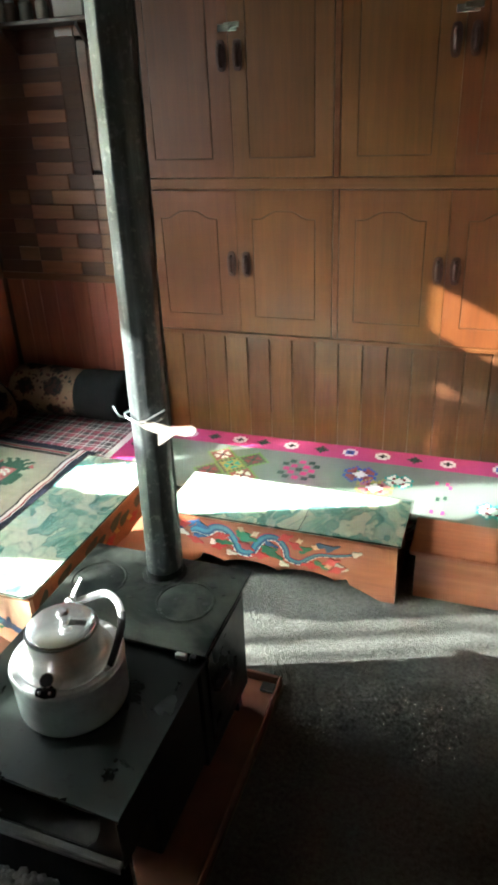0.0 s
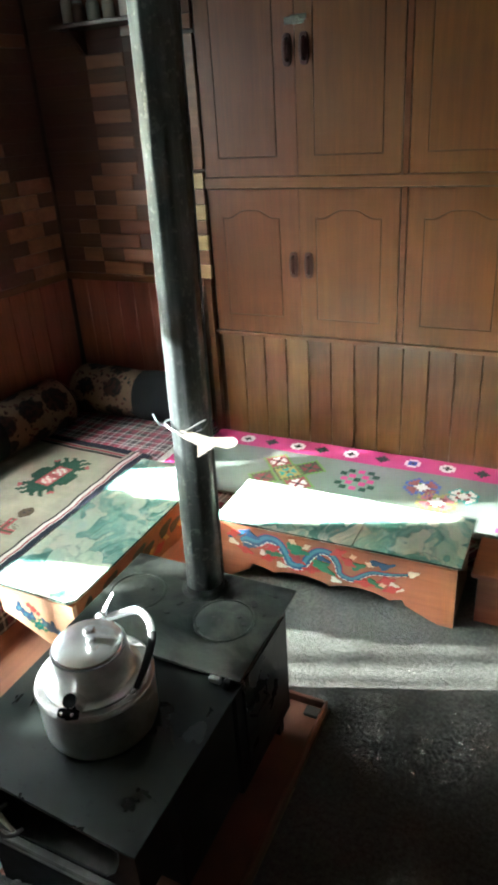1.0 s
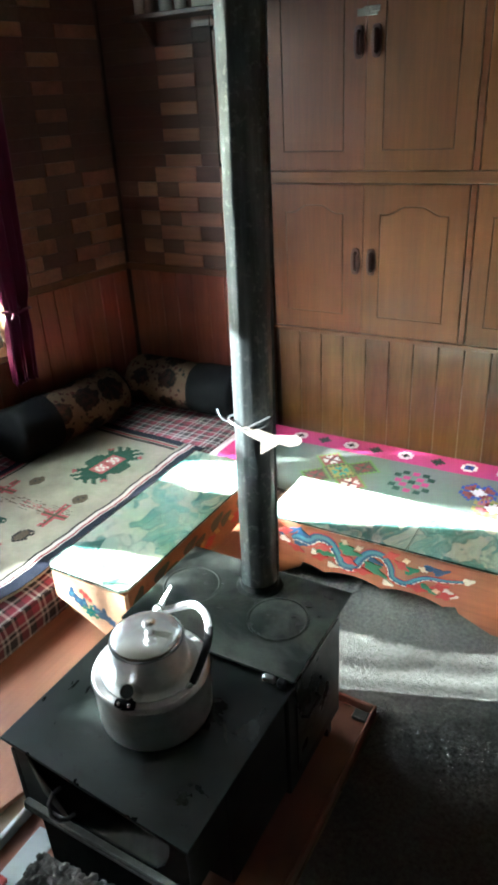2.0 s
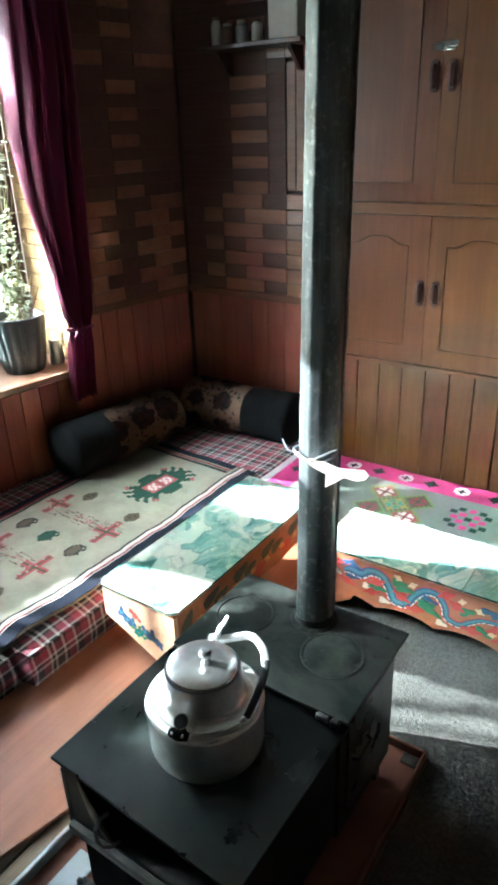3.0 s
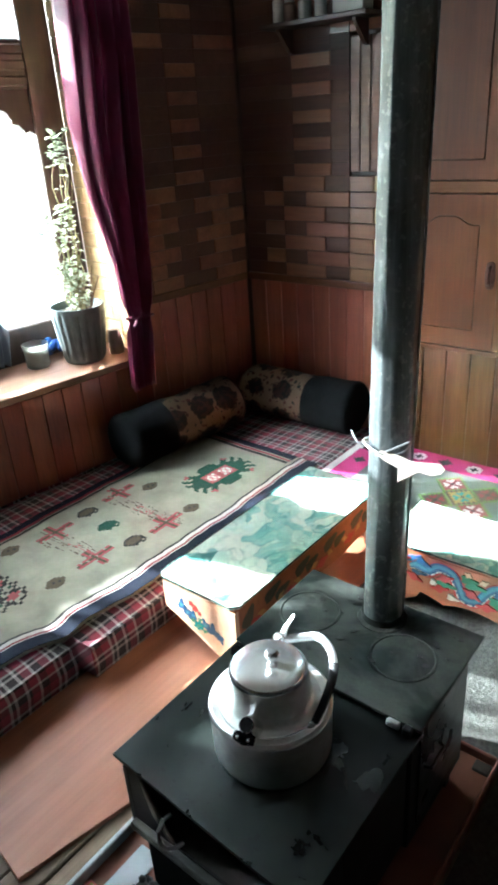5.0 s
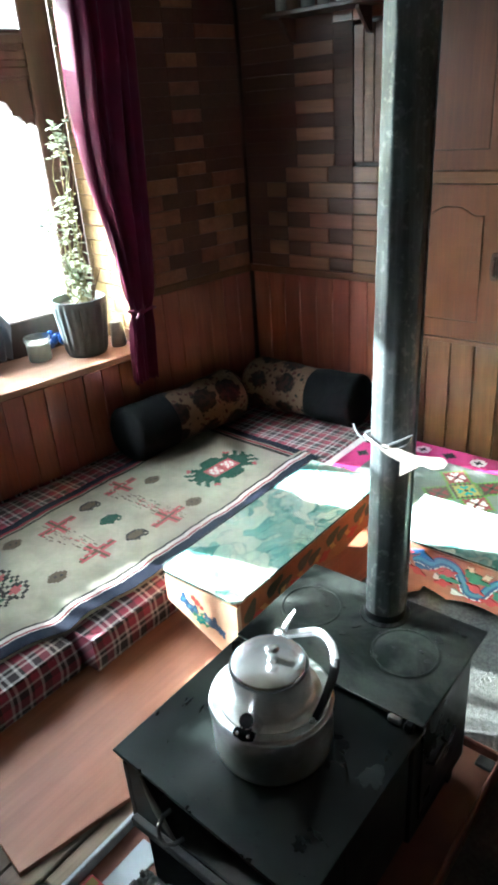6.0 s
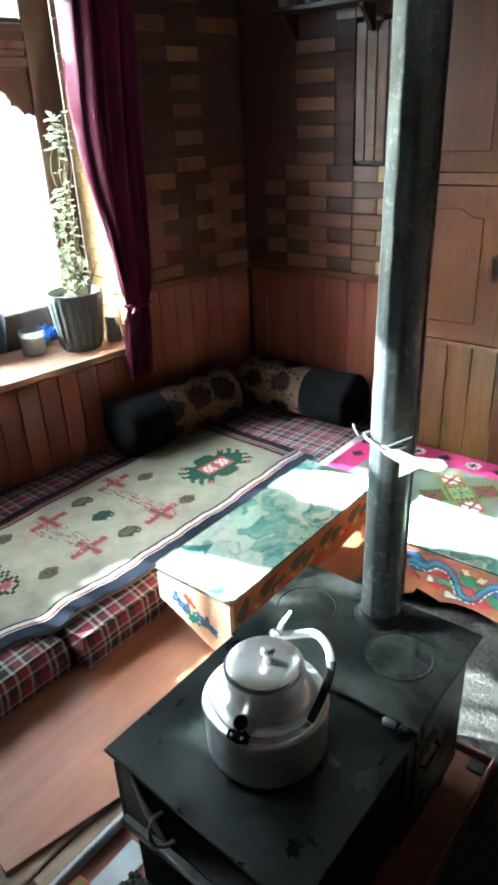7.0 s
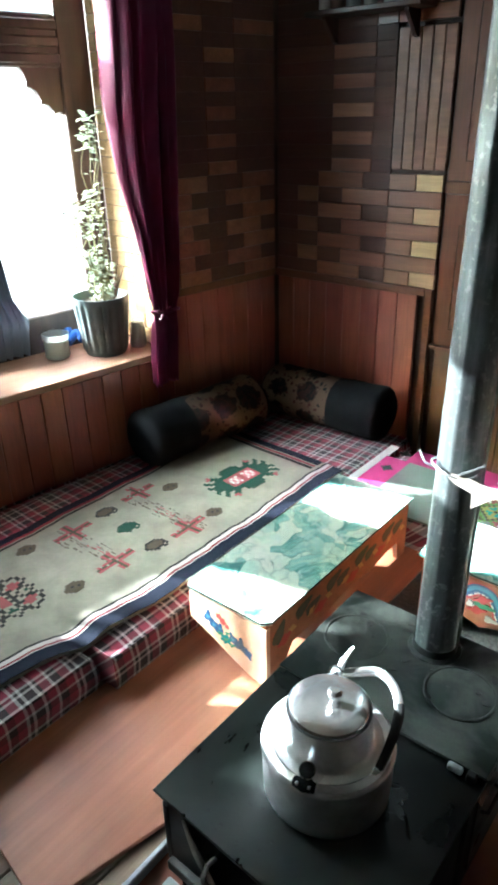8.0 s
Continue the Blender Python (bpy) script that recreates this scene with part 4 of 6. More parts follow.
BLOOM = ["...nn.nn...", "..nrrnrrn..", ".nrrrnrrrn.", "nrrwwcwwrrn", ".nnwccclnn.", "..ncccccn..", ".nnwcccwnn.", "nrrwwcwwrrn", ".nrrrnrrrn.", "..nrrnrrn..", "...nn.nn..."]
motif("bloom_figure", BLOOM, 0.0125, (0.076, 2.880), WOOL, seat_carpet, carpet_z, 0.0009)
GOLD = [r.replace("n", "y").replace("r", "p") for r in BLOOM]
motif("bloom_figure", GOLD, 0.0135, (0.150, 2.790), WOOL, seat_carpet, carpet_z, 0.0009)
TEALS = [r.replace("n", "t").replace("r", "c") for r in BLOOM]
motif("bloom_figure", TEALS, 0.0105, (0.235, 2.862), WOOL, seat_carpet, carpet_z, 0.0009)
SPRIG = ["mm..............mm", ".......gg.........", "..................", "mm......gg......mm", "..............mm.."]
for x, y in ((0.41, 2.78), (0.78, 2.80)):
    motif("sprig_figure", SPRIG, 0.0135, (x, y), WOOL, seat_carpet, carpet_z, 0.0009)
for x, y in ((0.60, 2.73), (0.97, 2.85)):
    motif("bloom_figure", TEALS, 0.0110, (x, y), WOOL, seat_carpet, carpet_z, 0.0009)
for y in (2.72, 2.90, 3.06):
    motif("flower_figure", DARKSTAR, 0.0115, (CX0 - 0.035, y), WOOL, seat_carpet, carpet_z, 0.0009)
bm = bmesh.new()
for k in range(60):
    y = 2.62 + 0.49 * k / 60
    box(bm, CX0 - 0.125, CX0 - 0.085, y, y + 0.004, carpet_z(CX0, y) - 0.003, carpet_z(CX0, y) - 0.0005)
tagged(part("fringe", bm, WHITE_WOOL, seat_carpet), kind="stuff")


# ---- low painted tables ----
DECK = 0.257
BLUE_PAINT = paint("blue_paint", (0.022, 0.075, 0.17), 0.35, 0.3, 40.0, 0.0, 0.05, 0.3)
SKY_PAINT = paint("sky_blue_paint", (0.06, 0.20, 0.27), 0.35, 0.3, 40.0, 0.0, 0.05, 0.3)
GREEN_PAINT = paint("green_paint", (0.03, 0.17, 0.075), 0.35, 0.3, 40.0, 0.0, 0.05, 0.3)
RED_PAINT = paint("red_paint", (0.45, 0.04, 0.03), 0.35, 0.3, 40.0, 0.0, 0.05, 0.3)
WHITE_PAINT = paint("white_paint", (0.72, 0.68, 0.60), 0.4, 0.3, 40.0, 0.0, 0.05, 0.2)
PEACH_PAINT = paint("peach_paint", (0.66, 0.44, 0.28), 0.4, 0.4, 12.0, 0.0, 0.05, 0.2)
OCHRE_PAINT = paint("ochre_paint", (0.55, 0.33, 0.10), 0.4, 0.4, 22.0, 0.0, 0.05, 0.2)
DARK_GREEN_PAINT = paint("dark_green_paint", (0.06, 0.065, 0.035), 0.4, 0.3, 40.0, 0.0, 0.05, 0.2)


def blob(bm, centre, rx, rz, m, n=18, lobes=0, depth=0.25, thick=0.0025, turn=0.0):
    pts = []
    for i in range(n):
        a = 2 * math.pi * i / n
        r = 1 + (depth * math.cos(lobes * a) if lobes else 0)
        u, v = rx * r * math.cos(a), rz * r * math.sin(a)
        pts.append((centre[0] + u * math.cos(turn) - v * math.sin(turn), centre[1] + u * math.sin(turn) + v * math.cos(turn)))
    prism(bm, pts, 0, thick, m)


def spots(name, material, parent, label, m, rows):
    """Painted figures, each a part: rows of u, v, half width, half height, lobes, depth, thickness, turn."""
    for u, v, ru, rv, lobes, depth, thick, turn in rows:
        bm = bmesh.new()
        blob(bm, (u, v), ru, rv, m, 26, lobes, depth, thick, turn)
        part(name, bm, material, parent, label)


def end_face(x0, y):
    """Faces south: u to the east, v up."""
    return Matrix(((1, 0, 0, x0), (0, 0, -1, y), (0, 1, 0, 0), (0, 0, 0, 1)))


def east_face(x, y0):
    """Faces east: u to the north, v up."""
    return Matrix(((0, 0, 1, x), (1, 0, 0, y0), (0, 1, 0, 0), (0, 0, 0, 1)))


def painted_table():
    x0, x1, y0, y1 = -1.005, -0.690, 1.715, 2.575
    tb = thing("low_table", ((x0 + x1) / 2, (y0 + y1) / 2, 0), "low painted wooden table with marbled green cloth under glass", "table")
    bm = bmesh.new()
    box(bm, x0 + 0.01, x1 - 0.01, y0 + 0.01, y1 - 0.01, DECK - 0.03, DECK - 0.012, 0.003)
    part("tabletop", bm, ORANGE_WOOD, tb)
    bm = bmesh.new()
    prism(bm, [(x0, y0 + 0.02), (x0 + 0.02, y0), (x1 - 0.02, y0), (x1, y0 + 0.02), (x1, y1), (x0, y1)], DECK - 0.0115, DECK - 0.006, None, 0.001)
    part("table_cover", bm, MARBLED, tb, "green and cream marbled cover")
    bm = bmesh.new()
    prism(bm, [(x0 - 0.004, y0 + 0.02), (x0 + 0.02, y0 - 0.004), (x1 - 0.02, y0 - 0.004), (x1 + 0.004, y0 + 0.02), (x1 + 0.004, y1), (x0 - 0.004, y1)], DECK - 0.005, DECK, None, 0.0012)
    pane = part("glass_top", bm, GLASS, tb, "clear glass sheet with a rounded edge")
    pane.visible_shadow = False
    # end panel with one long bracket foot
    w = x1 - x0 - 0.02
    bm = bmesh.new()
    outline = [(0, 0.228), (0, 0.135), (0.012, 0.128), (0.05, 0.112), (0.10, 0.088), (0.15, 0.062), (0.20, 0.038), (0.24, 0.022), (0.268, 0.018), (w, 0.018), (w, 0.228)]
    prism(bm, list(reversed(outline)), 0, 0.018, Matrix(((1, 0, 0, x0 + 0.01), (0, 0, 1, y0 + 0.008), (0, 1, 0, 0), (0, 0, 0, 1))))
    front = part("end_panel", bm, PEACH_PAINT, tb, "peach painted end panel with blue flowers")
    m = end_face(x0 + 0.01, y0 + 0.008)
    flowers = ((0.075, 0.168, 0.021, 3), (0.098, 0.148, 0.021, 4), (0.122, 0.146, 0.016, 3), (0.172, 0.130, 0.021, 4), (0.200, 0.124, 0.023, 3), (0.228, 0.106, 0.018, 4))
    spots("flower", BLUE_PAINT, front, "blue painted flower", m, [(u, v, r, r * 0.7, l, 0.3, 0.0008, 0.5 * l) for u, v, r, l in flowers])
    spots("flower", SKY_PAINT, front, "pale blue flower heart", m, [(u, v, r * 0.4, r * 0.28, 3, 0.3, 0.0013, 0.2) for u, v, r, l in flowers[:4]])
    spots("flower", RED_PAINT, front, "small red painted flower", m, [(u, v, r, r, 5, 0.2, 0.0010, 0.0) for u, v, r in ((0.118, 0.190, 0.010), (0.133, 0.178, 0.012), (0.150, 0.166, 0.008))])
    spots("leaf", TEAL_WOOL, front, "teal painted rosette", m, [(0.143, 0.116, 0.021, 0.016, 6, 0.2, 0.0011, 0.4)])
    spots("leaf", GREEN_PAINT, front, "green painted leaf", m, [(u, v, r, r * 0.5, 3, 0.3, 0.0014, 0.4) for u, v, r in ((0.143, 0.116, 0.010), (0.120, 0.128, 0.011), (0.168, 0.105, 0.011), (0.150, 0.142, 0.009))])
    # long side: a painted board with openings below it
    L = y1 - y0 - 0.03
    low = []
    n = 60
    for i in range(n + 1):
        u = L * i / n
        z = 0.085 + 0.014 * abs(math.sin(u * 11.0))
        if u < 0.05:
            z = 0.018
        elif u < 0.11:
            z = 0.018 + (z - 0.018) * (u - 0.05) / 0.06
        if u > L - 0.06:
            z = 0.018
        low.append((u, z))
    bm = bmesh.new()
    prism(bm, low + [(L, 0.228), (0, 0.228)], -0.018, 0.0, east_face(x1 - 0.012, y0 + 0.027))
    side = part("side_panel", bm, ORANGE_WOOD, tb, "orange painted side panel with dark green leaves")
    m = east_face(x1 - 0.012, y0 + 0.027)
    rng = random.Random(8)
    leaves = ((0.045, 0.172, 0.040, 0.024, 1.0), (0.165, 0.190, 0.044, 0.020, 0.35), (0.215, 0.165, 0.040, 0.018, 0.25), (0.330, 0.188, 0.044, 0.020, 0.35), (0.385, 0.170, 0.038, 0.018, 0.30), (0.500, 0.186, 0.044, 0.020, 0.35), (0.560, 0.168, 0.038, 0.018, 0.25), (0.680, 0.186, 0.044, 0.020, 0.35), (0.750, 0.172, 0.036, 0.018, 0.30))
    spots("leaf", DARK_GREEN_PAINT, side, "dark green painted leaf", m, [(u, v, ru, rv, 3, 0.16, 0.0008, turn) for u, v, ru, rv, turn in leaves])
    spots("flower", RED_PAINT, side, "dull red painted blossom", m, [(u, 0.135, 0.030, 0.016, 4, 0.22, 0.0010, 0.2) for u in (0.07, 0.26, 0.45, 0.63)])
    spots("flower", OCHRE_PAINT, side, "ochre painted blossom", m, [(0.11 + k * (L - 0.15) / 7, 0.150, 0.018, 0.009, 4, 0.25, 0.0012, rng.uniform(-0.6, 0.6)) for k in range(8)])
    bm = bmesh.new()
    box(bm, x0 + 0.012, x0 + 0.03, y0 + 0.027, y1 - 0.02, 0.15, DECK - 0.031)
    part("side_panel", bm, ORANGE_WOOD, tb)
    for yy in (1.9, y1 - 0.05):
        bm = bmesh.new()
        box(bm, x0 + 0.07, x0 + 0.10, yy, yy + 0.03, 0.018, DECK - 0.031, 0.002)
        part("leg", bm, ORANGE_WOOD, tb)
    bm = bmesh.new()
    box(bm, x0 + 0.031, x1 - 0.031, y1 - 0.036, y1 - 0.02, 0.08, DECK - 0.031)
    part("end_panel", bm, ORANGE_WOOD, tb)


painted_table()


def dragon_table():
    x0, x1, y0, y1 = -0.515, 0.322, 2.275, 2.562
    tb = thing("low_table", ((x0 + x1) / 2, (y0 + y1) / 2, 0), "low orange table with painted blue serpent and glass top", "table")
    bm = bmesh.new()
    box(bm, x0 + 0.012, x1 - 0.012, y0 + 0.014, y1 - 0.005, DECK - 0.03, DECK - 0.012, 0.003)
    part("tabletop", bm, ORANGE_WOOD, tb)
    bm = bmesh.new()
    box(bm, x0, x1, y0 + 0.004, y1, DECK - 0.0115, DECK - 0.006)
    part("table_cover", bm, MARBLED, tb, "green and cream marbled cover")
    for a, b in ((x0 - 0.004, -0.016), (-0.0125, x1 + 0.006)):
        bm = bmesh.new()
        box(bm, a, b, y0 - 0.004, y1 + 0.004, DECK - 0.005, DECK, 0.0012)
        pane = part("glass_top", bm, GLASS, tb, "clear glass sheet")
        pane.visible_shadow = False
    L = x1 - x0 - 0.02
    n = 80
    low = []
    for i in range(n + 1):
        s = i / n
        z = 0.075 + 0.022 * abs(math.sin(s * math.pi * 4.0)) ** 0.7 - 0.012
        if s > 0.80:
            z = 0.062 - (0.062 - 0.012) * min(1.0, (s - 0.80) / 0.14)
        if s < 0.14:
            z = 0.062 - (0.062 - 0.012) * min(1.0, (0.14 - s) / 0.10)
        low.append((L * s, z))
    bm = bmesh.new()
    prism(bm, low + [(L, 0.232), (0, 0.232)], -0.02, 0.0, end_face(x0 + 0.01, y0 + 0.012))
    front = part("front_panel", bm, ORANGE_WOOD, tb, "orange front with scalloped foot and painted serpent")
    m = end_face(x0 + 0.01, y0 + 0.012)

    way = [(0.085, 0.176), (0.11, 0.186), (0.147, 0.180), (0.182, 0.204), (0.225, 0.199), (0.253, 0.158), (0.27, 0.122), (0.311, 0.124), (0.34, 0.168), (0.37, 0.197), (0.41, 0.199), (0.438, 0.163), (0.447, 0.126), (0.488, 0.115), (0.523, 0.140), (0.558, 0.160), (0.617, 0.168), (0.67, 0.182)]

    def spine(s):
        t = s * (len(way) - 1)
        k = min(int(t), len(way) - 2)
        t -= k
        p0, p1, p2, p3 = (Vector(way[i]) for i in (max(k - 1, 0), k, k + 1, min(k + 2, len(way) - 1)))
        return 0.5 * (2 * p1 + (p2 - p0) * t + (2 * p0 - 5 * p1 + 4 * p2 - p3) * t * t + (3 * p1 - p0 - 3 * p2 + p3) * t ** 3)

    for name, mtl, w, lift, shift, lab in (("serpent_edge", RED_PAINT, 0.046, 0.0010, -0.002, "red painted edge round the serpent"), ("serpent_outline", BLUE_PAINT, 0.035, 0.0016, 0.0, "dark blue painted serpent body"), ("serpent_body", SKY_PAINT, 0.014, 0.0022, 0.004, "mid blue serpent back"), ("serpent_belly", WHITE_PAINT, 0.005, 0.0026, -0.0155, "pale ribbed serpent belly")):
        bm = bmesh.new()
        left, right = [], []
        d = Vector((1, 0))
        for i in range(121):
            s = i / 120
            a = spine(s)
            if s < 0.995:
                d = spine(s + 0.004) - a
            q = Vector((-d.y, d.x)).normalized()
            taper = (1.0 - 0.72 * s ** 2.0) * min(1.0, 0.45 + s * 9)
            left.append(a + q * (shift + w * 0.5) * taper)
            right.append(a + q * (shift - w * 0.5) * taper)
        for i in range(120):
            if name == "serpent_belly" and i % 3 == 2:
                continue
            prism(bm, [right[i], right[i + 1], left[i + 1], left[i]], 0, lift, m)
        bmesh.ops.remove_doubles(bm, verts=bm.verts, dist=0.00005)
        part(name, bm, mtl, front, lab)
    rng = random.Random(3)
    sets = (
        ("leaf", GREEN_PAINT, [(0.282, 0.196), (0.375, 0.150), (0.395, 0.132), (0.505, 0.172), (0.56, 0.118), (0.205, 0.150), (0.30, 0.180)], 0.030, 0.013, 3),
        ("flame", RED_PAINT, [(0.10, 0.140), (0.205, 0.172), (0.19, 0.128), (0.295, 0.148), (0.345, 0.118), (0.475, 0.182), (0.53, 0.112), (0.60, 0.140), (0.62, 0.112), (0.06, 0.20), (0.44, 0.21)], 0.026, 0.012, 4),
        ("cloud", WHITE_PAINT, [(0.055, 0.165), (0.17, 0.142), (0.235, 0.108), (0.43, 0.098), (0.625, 0.128), (0.64, 0.118), (0.685, 0.188)], 0.017, 0.010, 3),
        ("wing", BLUE_PAINT, [(0.055, 0.192), (0.095, 0.212), (0.13, 0.206), (0.60, 0.195), (0.57, 0.200), (0.385, 0.172), (0.115, 0.160)], 0.024, 0.009, 3),
        ("bud", PEACH_PAINT, [(0.28, 0.215), (0.33, 0.205), (0.49, 0.205), (0.545, 0.19), (0.59, 0.122)], 0.013, 0.008, 4),
    )
    for name, mtl, places, ru, rv, lobes in sets:
        spots(name, mtl, front, "painted " + name + " figure", m, [(u, v, ru * rng.uniform(0.8, 1.15), rv, lobes, 0.28, 0.0015 + 0.0006 * lobes, rng.uniform(-0.5, 0.5)) for u, v in places])
    for xa in (x0 + 0.012, x1 - 0.03):
        bm = bmesh.new()
        box(bm, xa, xa + 0.018, y0 + 0.034, y1 - 0.01, 0.012, DECK - 0.031, 0.002)
        part("end_panel", bm, ORANGE_WOOD, tb)
    bm = bmesh.new()
    box(bm, x0 + 0.031, x1 - 0.031, y1 - 0.028, y1 - 0.012, 0.03, DECK - 0.031)
    part("back_panel", bm, ORANGE_WOOD, tb)


dragon_table()


def low_bench():
    x0, x1, y0, y1, z1 = 0.345, 1.30, 2.335, 2.545, 0.205
    bench = thing("low_bench", ((x0 + x1) / 2, (y0 + y1) / 2, 0), "plain low orange-brown wooden bench beside the table", "bench")
    bm = bmesh.new()
    box(bm, x0, x1, y0, y1, z1 - 0.018, z1, 0.004, 2)
    part("top", bm, ORANGE_WOOD, bench)
    bm = bmesh.new()
    box(bm, x0 + 0.02, x1 - 0.02, y0 + 0.012, y0 + 0.03, 0.012, z1 - 0.019, 0.002)
    part("front_panel", bm, ORANGE_WOOD, bench)
    for xa in (x0 + 0.02, x1 - 0.04):
        bm = bmesh.new()
        box(bm, xa, xa + 0.02, y0 + 0.031, y1 - 0.01, 0.012, z1 - 0.019)
        part("end_panel", bm, ORANGE_WOOD, bench)


low_bench()

# ---- stove ----
SX0, SX1, SY0, SYM, SY1 = -0.452, 0.006, 1.055, 1.462, 1.768
ZF, ZR = 0.452, 0.466
PIPE_XY = (-0.2107, 1.700)
PIPE_R = 0.0447


def stove():
    st = thing("wood_stove", (-0.22, 1.41, 0.01), "black iron wood stove with two hob rings and flat front plate", "stove")
    # the firebox: a back chamber, two side sheets, a floor and a front sheet with an arched mouth
    bm = bmesh.new()
    box(bm, SX0 + 0.028, SX1 - 0.028, SY0 + 0.16, SYM - 0.002, 0.11, ZF - 0.0065, 0.004)
    part("firebox", bm, IRON, st)
    for xa in (SX0 + 0.028, SX1 - 0.032):
        bm = bmesh.new()
        box(bm, xa, xa + 0.004, SY0 + 0.0365, SY0 + 0.1595, 0.262, ZF - 0.0065)
        part("side_sheet", bm, IRON, st)
    bm = bmesh.new()
    box(bm, SX0 + 0.0325, SX1 - 0.0325, SY0 + 0.0365, SY0 + 0.1595, 0.262, 0.267)
    part("grate_floor", bm, ASH, st, "ash-covered floor of the fire mouth")
    mouth = [(-0.392, 0.4455), (-0.384, 0.42), (-0.372, 0.385), (-0.355, 0.35), (-0.335, 0.318), (-0.312, 0.292), (-0.10, 0.292), (-0.075, 0.32), (-0.06, 0.36), (-0.052, 0.4455)]
    bm = bmesh.new()
    prism(bm, [(SX0 + 0.028, 0.4455), (SX0 + 0.028, 0.262), (SX1 - 0.028, 0.262), (SX1 - 0.028, 0.4455)] + list(reversed(mouth)), 0, 0.004, Matrix(((1, 0, 0, 0), (0, 0, 1, SY0 + 0.032), (0, 1, 0, 0), (0, 0, 0, 1))))
    part("front_sheet", bm, IRON, st, "front sheet with an arched fire mouth")
    bm = bmesh.new()
    tube(bm, [(a, SY0 + 0.030, b) for a, b in mouth[1:6]], [0.004, 0.007, 0.011, 0.009, 0.005], 8, 0.5, Vector((0, 1, 0)))
    part("mouth_edge", bm, RUBBED_EDGE, st, "bright worn edge of the fire mouth", True)
    bm = bmesh.new()
    box(bm, SX0 + 0.022, SX1 - 0.022, SYM - 0.0015, SY1 - 0.022, 0.09, ZR - 0.0065, 0.004)
    part("oven_box", bm, IRON, st)
    bm = bmesh.new()
    prism(bm, [(SX0, SY0 + 0.026), (SX1, SY0 + 0.004), (SX1, SYM - 0.004), (SX0, SYM - 0.004)], ZF - 0.006, ZF, None, 0.0012)
    part("front_plate", bm, IRON_PLATE, st, "oiled black front plate with dull sheen")
    bm = bmesh.new()
    tube(bm, [(-0.079, 1.312, ZF + 0.0002), (-0.072, 1.303, ZF + 0.0002), (-0.064, 1.295, ZF + 0.0002), (-0.058, 1.283, ZF + 0.0002), (-0.047, 1.272, ZF + 0.0002)], [0.0012, 0.003, 0.002, 0.0032, 0.001], 6, 0.2)
    part("plate_crack", bm, ASH, st, "short dark crack in the plate")
    bm = bmesh.new()
    box(bm, SX0 + 0.004, SX1, SYM - 0.012, SY1, ZR - 0.006, ZR, 0.0022, 2)
    box(bm, SX0 + 0.012, SX1 - 0.01, SYM - 0.009, SYM - 0.004, ZF + 0.002, ZR - 0.0065, 0.001)
    part("rear_plate", bm, HOB_PLATE, st, "black hob plate with flecks of ash")
    for cx, cy, r in ((-0.112, 1.608, 0.073), (-0.362, 1.624, 0.073)):
        bm = bmesh.new()
        lathe(bm, [(r, ZR + 0.0003), (r, ZR + 0.0016), (r - 0.0015, ZR + 0.0024), (r - 0.0045, ZR + 0.0024), (r - 0.006, ZR + 0.0008), (r - 0.008, ZR + 0.0008), (r - 0.0095, ZR + 0.0016), (r * 0.5, ZR + 0.0020), (0, ZR + 0.0024)], (cx, cy), 48)
        ring = part("hob_ring", bm, HOB_PLATE, st, "round dusty iron hob lid", True)
        bm = bmesh.new()
        lathe(bm, [(0.006, ZR + 0.002), (0.005, ZR + 0.0032), (0.0, ZR + 0.0034)], (cx + 0.03, cy + 0.02), 12)
        part("lid_knob", bm, IRON, ring, "", True)
    bm = bmesh.new()
    lathe(bm, [(PIPE_R + 0.013, ZR + 0.0005), (PIPE_R + 0.012, ZR + 0.003), (PIPE_R + 0.003, ZR + 0.006), (PIPE_R + 0.0022, ZR + 0.022), (PIPE_R + 0.001, ZR + 0.023)], PIPE_XY, 40)
    part("pipe_collar", bm, HOB_PLATE, st, "", True)
    # damper latch on the step
    bm = bmesh.new()
    box(bm, -0.062, -0.034, SYM - 0.026, SYM - 0.0125, ZF + 0.0005, ZF + 0.016, 0.003)
    part("damper_latch", bm, STEEL, st, "rubbed bright metal latch", True)
    bm = bmesh.new()
    box(bm, -0.026, -0.008, SYM - 0.03, SYM - 0.0125, ZF + 0.0005, ZF + 0.02, 0.003)
    part("latch_knob", bm, IRON, st)
    # side panels of the oven box
    bm = bmesh.new()
    box(bm, SX1 - 0.0215, SX1 - 0.016, SYM + 0.03, SY1 - 0.045, 0.14, ZR - 0.05, 0.002)
    door = part("oven_door", bm, IRON_PLATE, st)
    bm = bmesh.new()
    tube(bm, [(SX1 - 0.016, SYM + 0.05, 0.30), (SX1 - 0.002, SYM + 0.055, 0.30), (SX1 - 0.002, SYM + 0.12, 0.30), (SX1 - 0.016, SYM + 0.125, 0.30)], 0.004)
    part("handle", bm, IRON, door, "", True)
    # hook, ledge and ash pan in front
    bm = bmesh.new()
    tube(bm, [(-0.312, SY0 + 0.030, 0.385), (-0.312, SY0 + 0.012, 0.390), (-0.310, SY0 - 0.004, 0.380), (-0.306, SY0 - 0.008, 0.360), (-0.300, SY0 - 0.004, 0.340), (-0.292, SY0 + 0.012, 0.328), (-0.288, SY0 + 0.030, 0.326)], 0.0045, 8)
    part("hook", bm, ASH_METAL, st, "bent metal pull handle", True)
    bm = bmesh.new()
    box(bm, -0.425, -0.022, SY0 + 0.016, SY0 + 0.0315, 0.276, 0.288, 0.002)
    box(bm, -0.425, -0.022, SY0 + 0.016, SY0 + 0.020, 0.266, 0.2755, 0.002)
    part("ash_ledge", bm, ASH_METAL, st, "scuffed grey metal ledge under the fire mouth")
